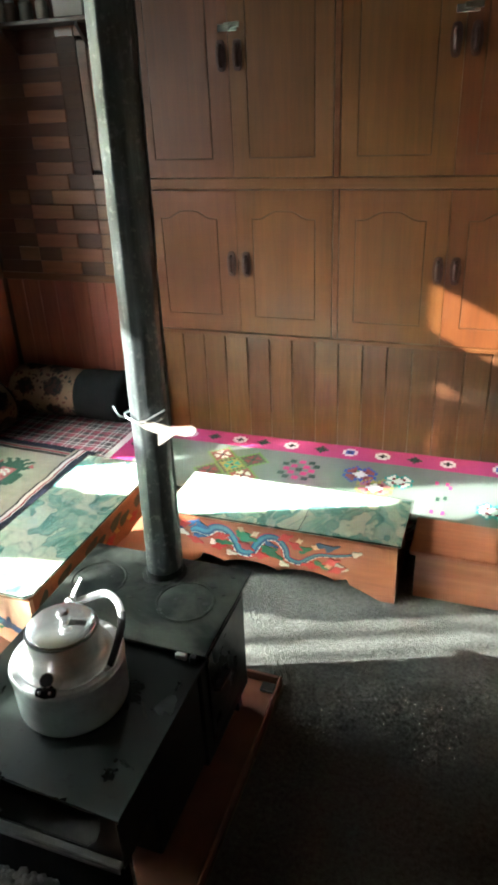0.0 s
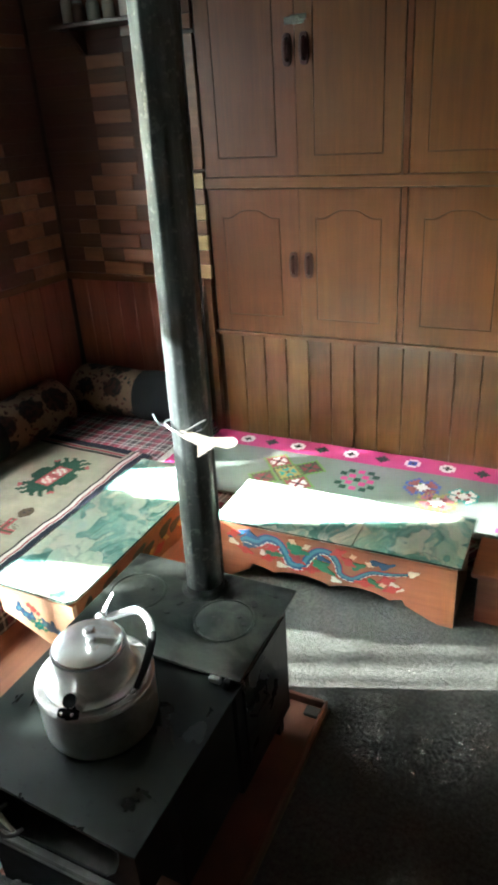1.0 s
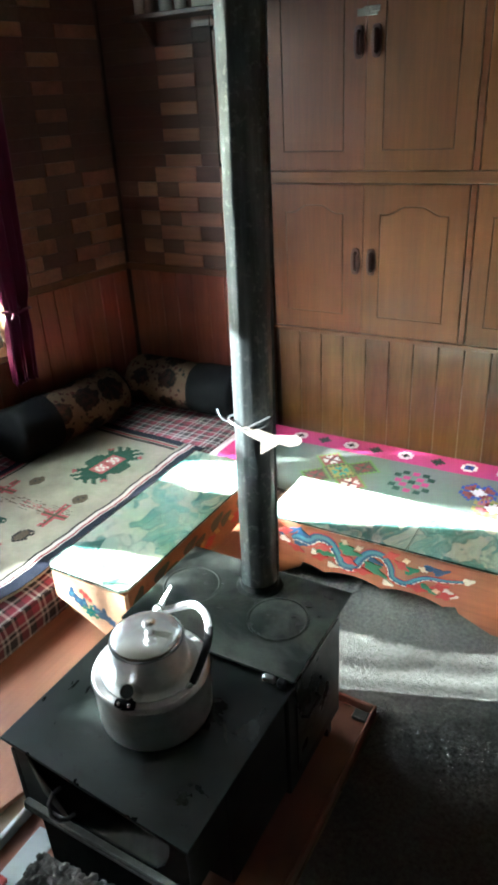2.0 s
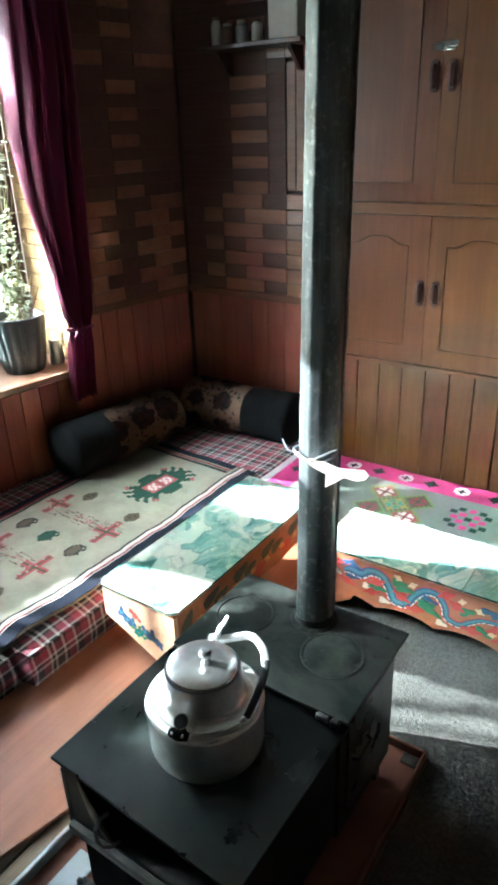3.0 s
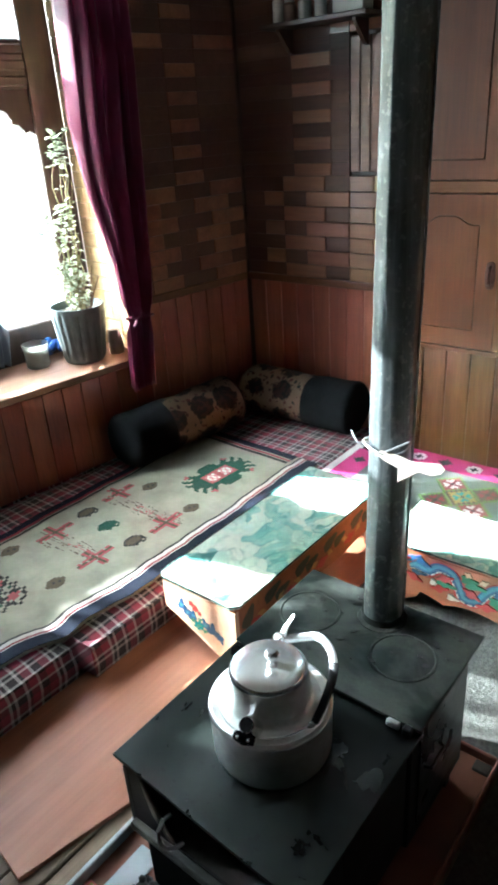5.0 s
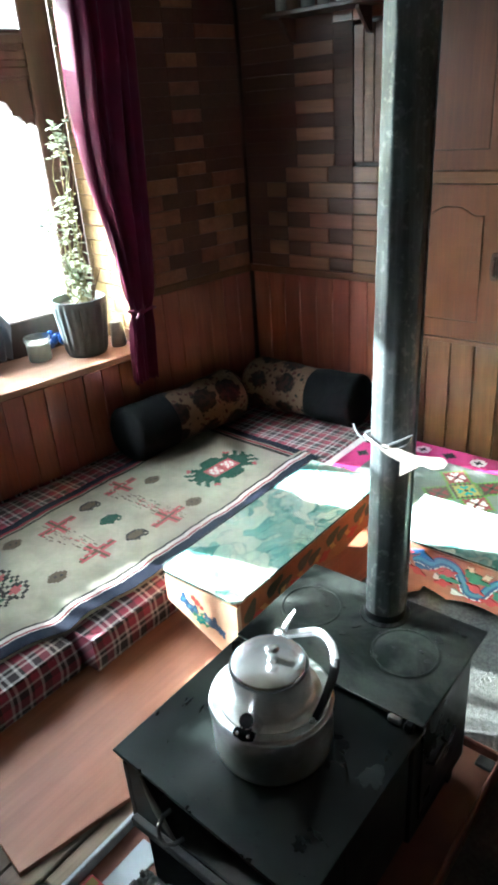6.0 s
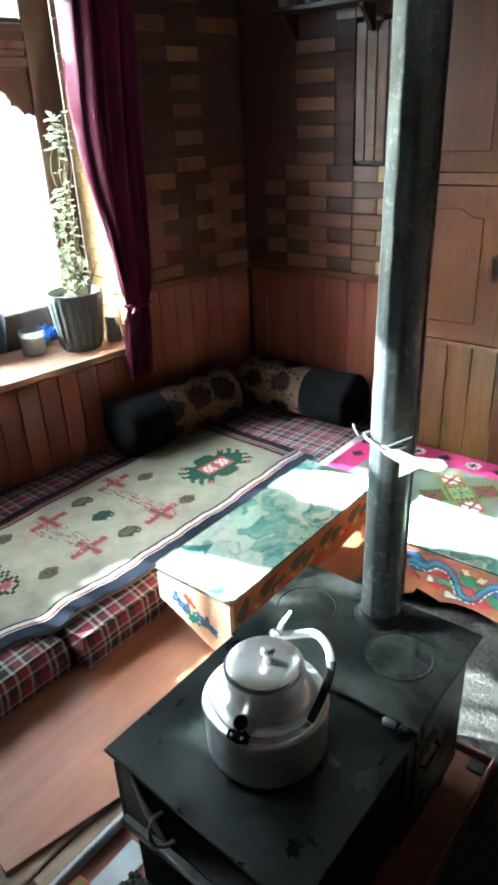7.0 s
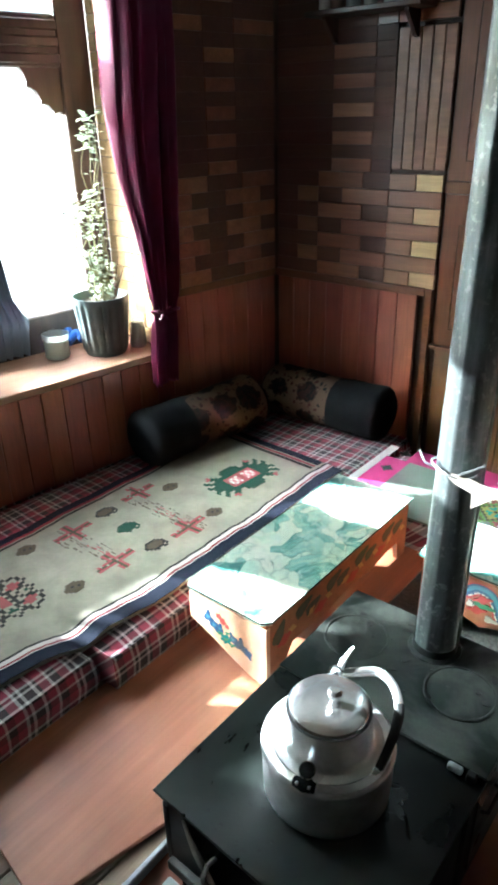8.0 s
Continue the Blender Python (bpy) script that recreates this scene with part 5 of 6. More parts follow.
    bm = bmesh.new()
    box(bm, -0.43, 0.0, SY0 - 0.07, SY0 + 0.031, 0.05, 0.058)
    box(bm, -0.43, 0.0, SY0 - 0.074, SY0 - 0.0705, 0.05, 0.13, 0.001)
    part("ash_pan", bm, IRON, st, "open pan of ash below the ledge")
    # added black sheet: paints the deep shade below the fire mouth
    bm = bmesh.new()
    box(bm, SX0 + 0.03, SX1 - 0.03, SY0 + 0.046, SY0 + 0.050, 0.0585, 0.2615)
    part("ash_door", bm, MATTE_BLACK, st, "black sheet standing in for the shade under the fire mouth")
    for x in (SX0 + 0.05, SX1 - 0.05):
        for y in (SY0 + 0.06, SY1 - 0.05):
            bm = bmesh.new()
            box(bm, x - 0.012, x + 0.012, y - 0.012, y + 0.012, 0.014, 0.2615 if y < 1.2 else 0.0895)
            part("leg", bm, IRON, st)
    bm = bmesh.new()
    box(bm, SX0 + 0.01, SX0 + 0.0275, SY0 + 0.033, SY0 + 0.06, 0.262, 0.42, 0.003)
    part("corner_post", bm, IRON, st)
    rng = random.Random(2)
    bm = bmesh.new()
    for k in range(22):
        x, y = rng.uniform(SX0 + 0.03, -0.03), rng.uniform(SYM + 0.02, SY1 - 0.03)
        r = rng.uniform(0.0025, 0.0105)
        blob(bm, (x, y), r, r * 0.75, Matrix.Translation((0, 0, ZR + 0.0012)), 9, 3, 0.12, 0.0014)
    for k in range(26):
        x, y = rng.uniform(SX0 + 0.10, -0.10), rng.uniform(SY0 + 0.035, SY0 + 0.12)
        r = rng.uniform(0.001, 0.0055)
        blob(bm, (x, y), r, r * 0.75, Matrix.Translation((0, 0, ZF + 0.0003)), 9, 3, 0.12, 0.0004)
    tagged(part("soot_fleck", bm, IRON, st), kind="stuff")


stove()


def hearth_tray():
    x0, x1, y0, y1 = -0.592, 0.055, 0.55, 1.842
    tray = thing("hearth_tray", ((x0 + x1) / 2, (y0 + y1) / 2, 0.01), "shallow enamelled metal hearth tray under the stove", "hearth tray")
    bm = bmesh.new()
    box(bm, x0 + 0.004, x1 - 0.004, y0 + 0.004, y1 - 0.004, 0.010, 0.014)
    part("tray_floor", bm, TRAY_RUST, tray, "rust brown sheet floor")
    for name, a in (("rim", (x0, x0 + 0.014, y0, y1)), ("rim", (x1 - 0.008, x1, y0, y1)), ("rim", (x0 + 0.0145, x1 - 0.0085, y1 - 0.010, y1)), ("rim", (x0 + 0.0145, x1 - 0.0085, y0, y0 + 0.01))):
        bm = bmesh.new()
        box(bm, a[0], a[1], a[2], a[3], 0.004, 0.042, 0.003)
        part(name, bm, TRAY_PAINT if a[1] < 0 else TRAY_RUST, tray, "")
    bm = bmesh.new()
    box(bm, -0.535, -0.475, y0 + 0.02, 1.16, 0.0145, 0.020, 0.002)
    part("pale_strip", bm, TRAY_PAINT, tray, "pale enamel strip")
    bm = bmesh.new()
    box(bm, 0.0, 0.042, 1.79, 1.825, 0.0145, 0.024, 0.003)
    part("bracket", bm, ASH_METAL, tray)


hearth_tray()

bm = bmesh.new()
box(bm, -0.428, -0.002, SY0 - 0.0695, SY0 + 0.0305, 0.0585, 0.104)
rng = random.Random(12)
for k in range(420):
    x, y = rng.gauss(-0.25, 0.11), rng.uniform(SY0 - 0.066, SY0 + 0.028)
    if -0.425 < x < -0.005:
        r = rng.uniform(0.004, 0.013)
        bmesh.ops.create_icosphere(bm, subdivisions=1, radius=r, matrix=Matrix.Translation((x, y, 0.10 + r * 0.6 + 0.03 * math.exp(-((x + 0.25) / 0.12) ** 2))) @ Matrix.Diagonal((1, rng.uniform(0.6, 1.2), 0.7, 1)))
tagged(part("ash_heap", bm, ASH), "loose grey ash and cinders in the open pan", "ash", kind="stuff")
bm = bmesh.new()
box(bm, -0.56, -0.50, 0.985, 1.03, 0.021, 0.034, 0.003)
packet = tagged(part("packet", bm, RED_PAINT), "small red and yellow paper packet in the tray", "packet")
bm = bmesh.new()
box(bm, -0.553, -0.53, 0.990, 1.025, 0.0342, 0.0348)
part("packet_panel", bm, YELLOW_WOOL, packet, "yellow printed panel")

# ---- stove pipe ----
pipe = thing("stove_pipe", (*PIPE_XY, ZR), "tall grey galvanised stove pipe, dull and sooty", "stove pipe")
def pipe_axis(z):
    """The pipe leans a little to the north as it rises."""
    return Vector((PIPE_XY[0], PIPE_XY[1] + 0.034 * (z - 0.5), z))


for z0, z1, r in ((ZR + 0.004, 0.93, PIPE_R), (0.92, 1.62, PIPE_R + 0.0005), (1.61, TOP - 0.002, PIPE_R + 0.0010)):
    bm = bmesh.new()
    seg, sides = 72, 9
    rings = []
    for k in range(17):
        z = z0 + (z1 - z0) * k / 16
        ring = []
        for q in range(seg):
            a = 2 * math.pi * q / seg
            fold = math.cos(math.pi / sides) / math.cos((a + 0.2) % (2 * math.pi / sides) - math.pi / sides)
            rr = (r + 0.0006 * math.sin(k * 2.3 + a)) * (0.2 + 0.8 * fold)
            ring.append(bm.verts.new(pipe_axis(z) + Vector((rr * math.cos(a), rr * math.sin(a), 0))))
        rings.append(ring)
    for lo, hi in zip(rings, rings[1:]):
        for q in range(seg):
            bm.faces.new((lo[q], lo[(q + 1) % seg], hi[(q + 1) % seg], hi[q]))
    part("pipe_length", bm, PIPE, pipe, "", True)
bm = bmesh.new()
tube(bm, [pipe_axis(z) + Vector((PIPE_R - 0.004, 0.02, 0)) for z in (0.48, 0.75, 1.4, TOP - 0.01)], 0.0035, 6)
part("seam", bm, PIPE, pipe)


def pipe_tie():
    tie = thing("wire_tie", (*PIPE_XY, 0.93), "wire tied round the stove pipe with a pale paper scrap", "wire tie")
    zc = 0.916
    cx, cy = PIPE_XY
    bm = bmesh.new()
    r = PIPE_R + 0.0028
    tube(bm, [(cx + r * math.cos(a), cy + r * math.sin(a), zc + 0.006 * math.sin(a * 2)) for a in [2 * math.pi * k / 28 for k in range(29)]], 0.0022, 6)
    tube(bm, [(cx - 0.035, cy - 0.032, zc), (cx - 0.048, cy - 0.038, zc + 0.006), (cx - 0.057, cy - 0.036, zc + 0.016), (cx - 0.064, cy - 0.032, zc + 0.026)], 0.002, 6)
    tube(bm, [(cx + 0.02, cy - 0.043, zc + 0.002), (cx + 0.045, cy - 0.03, zc + 0.016), (cx + 0.06, cy - 0.02, zc + 0.024)], 0.002, 6)
    part("wire", bm, STEEL, tie, "", True)
    pts = [(0.0, 0.012), (0.018, 0.006), (0.05, 0.003), (0.06, -0.022), (0.074, -0.006), (0.088, 0.012), (0.112, 0.014), (0.128, 0.024), (0.131, 0.036), (0.118, 0.042), (0.095, 0.034), (0.07, 0.026), (0.03, 0.026), (0.004, 0.022)]
    pts = [(1.02 * (a * 0.966 + b * 0.26), 1.02 * (b * 0.966 - a * 0.26)) for a, b in pts]
    bm = bmesh.new()
    ca, sa, cb, sb = math.cos(radians(13)), math.sin(radians(13)), math.cos(radians(38)), math.sin(radians(38))
    prism(bm, pts, -0.0008, 0.0008, Matrix(((ca, -sa * sb, sa * cb, cx + 0.002), (sa, ca * sb, -ca * cb, cy - 0.056), (0, cb, sb, zc - 0.014), (0, 0, 0, 1))))
    part("paper_scrap", bm, paint("pale_card", (0.27, 0.225, 0.185), 0.8, 0.5, 25.0), tie, "crumpled pale card")


pipe_tie()


# ---- kettle ----
def kettle():
    kx, ky, z = -0.217, 1.281, ZF
    kt = thing("kettle", (kx, ky, z), "large dented aluminium kettle on the stove plate", "kettle")
    bm = bmesh.new()
    prof = [(0.0, z + 0.001), (0.102, z + 0.001), (0.108, z + 0.004), (0.1112, z + 0.012), (0.1122, z + 0.035), (0.1126, z + 0.07), (0.1134, z + 0.100), (0.1150, z + 0.1045), (0.1155, z + 0.109), (0.1140, z + 0.1135), (0.1095, z + 0.1165), (0.102, z + 0.1155), (0.0955, z + 0.1145)]
    lathe(bm, prof, (kx, ky), 72)
    part("body", bm, ALUMINIUM_DULL, kt, "", True)
    bm = bmesh.new()
    lathe(bm, [(0.0950, z + 0.1152), (0.0945, z + 0.1175), (0.0905, z + 0.1190), (0.0830, z + 0.1215), (0.0785, z + 0.1260), (0.0760, z + 0.1340), (0.0745, z + 0.1500), (0.0715, z + 0.1860)], (kx, ky), 72, False)
    part("neck", bm, ALUMINIUM_DULL, kt, "flared neck under the lid", True)
    bm = bmesh.new()
    lathe(bm, [(0.0645, z + 0.183), (0.0675, z + 0.1845), (0.0682, z + 0.188), (0.0660, z + 0.193), (0.061, z + 0.1955), (0.042, z + 0.1985), (0.020, z + 0.200), (0.0, z + 0.2005)], (kx, ky), 72)
    lid = part("lid", bm, ALUMINIUM, kt, "flat lid with polished reflections", True)
    bm = bmesh.new()
    lathe(bm, [(0.010, z + 0.2), (0.0075, z + 0.208), (0.0075, z + 0.213), (0.0125, z + 0.220), (0.013, z + 0.226), (0.009, z + 0.232), (0.0, z + 0.234)], (kx + 0.01, ky), 20)
    part("knob", bm, ALUMINIUM, lid, "", True)
    # short spout on the shoulder
    d = Vector((0.24, -1.0, 0)).normalized()
    base = Vector((kx, ky, z)) + d * 0.080
    pts = [base + Vector((0, 0, 0.118)), base + d * 0.008 + Vector((0, 0, 0.130)), base + d * 0.014 + Vector((0, 0, 0.139)), base + d * 0.019 + Vector((0, 0, 0.146))]
    bm = bmesh.new()
    tube(bm, pts, [0.022, 0.0180, 0.0150, 0.0140], 24)
    part("spout", bm, ALUMINIUM, kt, "short cut-off spout", True)
    tip = pts[-1]
    nrm = (pts[-1] - pts[-2]).normalized()
    # the spout is solid; a black disc paints the shade of its opening
    bm = bmesh.new()
    tube(bm, [tip - nrm * 0.001, tip + nrm * 0.0008], 0.0126, 20)
    part("spout_mouth", bm, MATTE_BLACK, kt, "black disc standing in for the shaded spout opening")
    across = d.cross(Vector((0, 0, 1))).normalized()
    low = Vector((kx, ky, z)) + d * 0.110 + Vector((0, 0, 0.128))
    bm = bmesh.new()
    tube(bm, [low - across * 0.018 + Vector((0, 0, -0.002)), low + d * 0.002, low + across * 0.018 + Vector((0, 0, -0.002))], [0.008, 0.012, 0.008], 10)
    part("spout_clamp", bm, MATTE_BLACK, kt, "black clamp under the spout", True)
    bm = bmesh.new()
    for side in (-1, 1):
        bmesh.ops.create_uvsphere(bm, u_segments=10, v_segments=6, radius=0.0042, matrix=Matrix.Translation(low + across * (0.010 * side) + d * 0.007 + Vector((0, 0, 0.004))))
    part("rivet", bm, CHROME, kt, "bright rivets", True)
    # bail handle, folded back beside the lid
    bow = [Vector(p) for p in ((-0.260, 1.378, 0.612), (-0.242, 1.388, 0.615), (-0.220, 1.398, 0.622), (-0.198, 1.405, 0.630), (-0.176, 1.400, 0.634), (-0.150, 1.386, 0.630), (-0.130, 1.362, 0.620), (-0.121, 1.335, 0.604), (-0.118, 1.305, 0.585), (-0.118, 1.276, 0.567))]
    fine = []
    for k in range(len(bow) - 1):
        p0, p1, p2, p3 = bow[max(k - 1, 0)], bow[k], bow[k + 1], bow[min(k + 2, len(bow) - 1)]
        for q in range(4):
            t = q / 4
            fine.append(0.5 * (2 * p1 + (p2 - p0) * t + (2 * p0 - 5 * p1 + 4 * p2 - p3) * t * t + (3 * p1 - p0 - 3 * p2 + p3) * t ** 3))
    fine.append(bow[-1])
    bm = bmesh.new()
    tube(bm, fine, 0.0082, 12, 0.24, Vector((0.1, -0.75, 0.65)))
    bail = part("bail_handle", bm, ALUMINIUM, kt, "bent aluminium bail handle", True)
    bm = bmesh.new()
    tube(bm, fine[23:37], [0.0096 - 0.0002 * k for k in range(14)], 12, 0.42, Vector((0.1, -0.75, 0.65)))
    part("grip", bm, IRON, bail, "blackened handle grip", True)
    bm = bmesh.new()
    k = bow[0]
    tube(bm, [k, k + Vector((0.002, 0.012, 0.018)), k + Vector((0.012, 0.030, 0.044))], [0.0085, 0.0075, 0.004], 8, 0.5)
    part("handle_end", bm, ALUMINIUM, bail, "bent-up end of the handle strap", True)
    bm = bmesh.new()
    tube(bm, arc(k + Vector((-0.004, -0.004, 0)), 0.010, 0, 360, 14, (0.8, 0.3, 0.2), (0, 0.3, 0.9)), 0.0055, 8)
    part("handle_eye", bm, ALUMINIUM, bail, "", True)
    for p, q in ((Vector((-0.243, 1.352, 0.584)), k), (Vector((-0.128, 1.262, 0.560)), bow[-1])):
        bm = bmesh.new()
        tube(bm, [p, (p + q) / 2 + Vector((0, 0, 0.004)), q], 0.0085, 8, 0.4)
        part("lug", bm, ALUMINIUM, kt, "", True)


kettle()


# ---- curtain ----
def curtain(rows, cx, label, tie, recess=0.0, material=None, tied=True):
    z1, z0 = rows[0][0], rows[-1][0]
    cu = thing("curtain", (cx, (rows[-1][1] + rows[-1][2]) / 2, z0), label, "curtain", "curtains at the window")

    def span(z):
        for (za, la, ra), (zb, lb, rb) in zip(rows, rows[1:]):
            if zb <= z <= za:
                t = (za - z) / (za - zb)
                t = t * t * (3 - 2 * t) if za - zb < 0.1 else t
                return la + (lb - la) * t, ra + (rb - ra) * t
        return rows[-1][1], rows[-1][2]

    bm = bmesh.new()
    grid = []
    nz, ny = 90, 72
    for i in range(nz + 1):
        z = z1 + (z0 - z1) * i / nz
        l, r = span(z)
        pinch = math.exp(-((z - tie) / 0.05) ** 2)
        row = []
        for j in range(ny + 1):
            s = j / ny
            ph = s * 2 * math.pi * 5.5 + 0.7 * math.sin(z * 1.7)
            depth = 0.022 * (1 - 0.7 * pinch) * (1 + 0.4 * math.sin(s * 9 + z))
            back = recess * max(0.0, min(1.0, (z - 0.86) / 0.75)) * max(0.0, 1 - s / 0.11)
            x = cx - back + depth * (1 - 0.6 * (back > 0.02)) * math.sin(ph) + 0.008 * math.sin(z * 3 + s * 4)
            y = l + (r - l) * (s + 0.035 * math.sin(ph * 0.5 + z * 2.0) * math.sin(math.pi * s))
            row.append(bm.verts.new((x, y, z + 0.006 * math.sin(s * 17) * (i == nz))))
        grid.append(row)
    for i in range(nz):
        for j in range(ny):
            bm.faces.new((grid[i][j], grid[i][j + 1], grid[i + 1][j + 1], grid[i + 1][j]))
    cloth_ob = part("drape", bm, material or CURTAIN, cu, "", True)
    solid = cloth_ob.modifiers.new("thickness", "SOLIDIFY")
    solid.thickness = 0.0015
    if not tied:
        return cu
    bm = bmesh.new()
    l, r = span(tie)
    ring = [(cx + 0.036 * math.cos(a), (l + r) / 2 + (r - l) * 0.52 * math.sin(a), tie + 0.006 * math.sin(a * 3)) for a in [2 * math.pi * k / 30 for k in range(31)]]
    tube(bm, ring, 0.0065, 8)
    bow = Vector((cx + 0.036, l + 0.025, tie + 0.004))
    for sy, sz in ((-1, 0.5), (1, 0.7), (-0.7, -0.9), (0.5, -1.0)):
        tube(bm, [bow, bow + Vector((0.012, 0.016 * sy, 0.014 * sz)), bow + Vector((0.010, 0.032 * sy, 0.030 * sz)), bow + Vector((0.002, 0.040 * sy, 0.024 * sz))], [0.005, 0.008, 0.007, 0.003], 8, 0.5)
    part("tieback", bm, material or CURTAIN, cu, "knotted satin tieback", True)
    return cu


CURTAIN_NORTH = [(2.33, 2.45, 2.715), (2.0, 2.440, 2.712), (1.75, 2.438, 2.708), (1.55, 2.425, 2.695), (1.30, 2.438, 2.682), (1.10, 2.470, 2.668), (0.95, 2.482, 2.660), (0.83, 2.496, 2.648), (0.77, 2.508, 2.638), (0.70, 2.498, 2.632), (0.58, 2.482, 2.622), (0.440, 2.478, 2.612)]
# nets added on the window's unseen part, outlined to shape the sun patches
SHADE_NETS = (
    [(1.69, 0.43, 0.82), (1.49, 0.43, 0.82), (1.45, 0.20, 0.74), (1.15, 0.20, 0.83), (0.95, 0.20, 0.90), (0.86, 0.21, 0.885), (0.80, 0.21, 0.86), (0.60, 0.22, 0.85)],
    [(1.69, 1.10, 1.34), (1.60, 1.10, 1.36), (1.545, 1.10, 1.40), (1.20, 1.11, 1.40), (1.15, 1.14, 1.44), (1.10, 1.17, 1.58), (1.05, 1.19, 1.64), (0.98, 1.22, 1.66), (0.92, 1.235, 1.73), (0.84, 1.255, 1.77), (0.60, 1.27, 1.76)],
)
GREY_DRAPE = [(1.69, 1.93, 2.02), (1.20, 1.945, 2.03), (1.0, 1.95, 2.04), (0.85, 1.93, 2.06), (0.74, 1.90, 2.12), (0.60, 1.90, 2.10)]
swing(curtain(CURTAIN_NORTH, WEST + 0.052, "wine red satin curtain, tied low beside the window", 0.765, 0.10))
for rows in SHADE_NETS:
    swing(curtain(rows, FRAME_X + 0.06, "unseen white net half curtain added to shape the sun patches", 0.74, 0.0, NET, False))
swing(curtain(GREY_DRAPE, FRAME_X + 0.06, "grey half curtain gathered against the window", 0.74, 0.0, CURTAIN_GREY, False))
bm = bmesh.new()
tube(bm, [(WEST + 0.052, 0.2, 2.335), (WEST + 0.052, 2.75, 2.335)], 0.011, 12)
swing(tagged(part("curtain_rod", bm, STEEL, smooth=True), "metal curtain rod above the window", "curtain rod"))


# ---- things on the sill ----
def potted_plant():
    px, py, z = -2.03, 2.40, SILL
    plant = thing("potted_plant", (px, py, z), "tall thin leafy plant in a ribbed dark plastic pot", "potted plant")
    bm = bmesh.new()
    seg, rows = 96, [(0.086, 0.0), (0.090, 0.006), (0.093, 0.016), (0.090, 0.020), (0.115, 0.226), (0.121, 0.230), (0.122, 0.256), (0.115, 0.256), (0.111, 0.22)]
    rings = []
    for k, (r, h) in enumerate(rows):
        ring = []
        for i in range(seg):
            a = 2 * math.pi * i / seg
            rib = 0.0075 * abs(math.cos(9 * a)) if 3 <= k <= 4 else 0.0
            ring.append(bm.verts.new((px + (r + rib) * math.cos(a), py + (r + rib) * math.sin(a), z + h)))
        rings.append(ring)
    for a, b in zip(rings, rings[1:]):
        for i in range(seg):
            j = (i + 1) % seg
            bm.faces.new((a[i], a[j], b[j], b[i]))
    bm.faces.new(list(reversed(rings[0])))
    part("pot", bm, POT, plant, "", True)
    bm = bmesh.new()
    lathe(bm, [(0.111, z + 0.222), (0.06, z + 0.228), (0.0, z + 0.232)], (px, py), 24)
    part("soil", bm, SOIL, plant, "", True)
    rng = random.Random(21)
    stems, leaves = bmesh.new(), bmesh.new()

    def leaf(b, d, ln, wd):
        side = d.cross(Vector((0, 0, 1))).normalized() * wd
        sag = Vector((0, 0, -0.18 * ln))
        pts = [b, b + d * ln * 0.28 + side * 0.8, b + d * ln * 0.62 + side, b + d * ln + sag, b + d * ln * 0.62 - side, b + d * ln * 0.28 - side * 0.8]
        leaves.faces.new([leaves.verts.new(q) for q in pts])

    for k in range(17):
        a = rng.uniform(0, 6.28)
        r0 = rng.uniform(0.005, 0.065)
        p = Vector((px + r0 * math.cos(a), py + r0 * math.sin(a), z + 0.22))
        tall = k < 6
        top = rng.uniform(0.62, 0.76) if tall else rng.uniform(0.16, 0.56)
        drift = Vector((rng.uniform(-0.03, 0.03), rng.uniform(-0.03, 0.06) if tall else rng.uniform(-0.12, 0.05), 0))
        pts = [p]
        n = 14
        for i in range(1, n + 1):
            pts.append(p + drift * (i / n) ** 1.3 + Vector((0.012 * math.sin(i * 1.3 + k), 0.013 * math.cos(i * 1.1 + 2 * k), top * i / n)))
        tube(stems, pts, [0.0042 - 0.0026 * i / n for i in range(n + 1)], 6)
        for i in range(2, n + 1):
            crowd = 2 if rng.random() < 0.65 else 0
            for q in range(crowd + (4 if i > n - 2 else 0)):
                ang = rng.uniform(0, 6.28)
                d = Vector((math.cos(ang), math.sin(ang), rng.uniform(-0.35, 0.7))).normalized()
                leaf(pts[i] + Vector((0, 0, rng.uniform(-0.02, 0.02))), d, rng.uniform(0.022, 0.046), rng.uniform(0.007, 0.014))
    part("stem", stems, STEM, plant, "thin pale green stems")
    tagged(part("foliage", leaves, LEAF_THIN, plant, "small pale green leaves"), kind="stuff")
    bm = bmesh.new()
    for bend, length in ((0.03, 0.20), (0.055, 0.15), (0.02, 0.11)):
        p = Vector((px + 0.03, py + 0.05, z + 0.22))
        tube(bm, [p, p + Vector((0.01, bend * 0.4, length * 0.5)), p + Vector((0.02, bend, length))], [0.004, 0.003, 0.0015], 6)
    part("twig", bm, BROWN_TWIG, plant, "dry brown twigs", True)
    return plant


BROWN_TWIG = paint("dry_twig", (0.16, 0.10, 0.06), 0.8)
LEAF_THIN = sheer("thin_leaf", (0.50, 0.56, 0.42), 0.55)
swing(potted_plant())


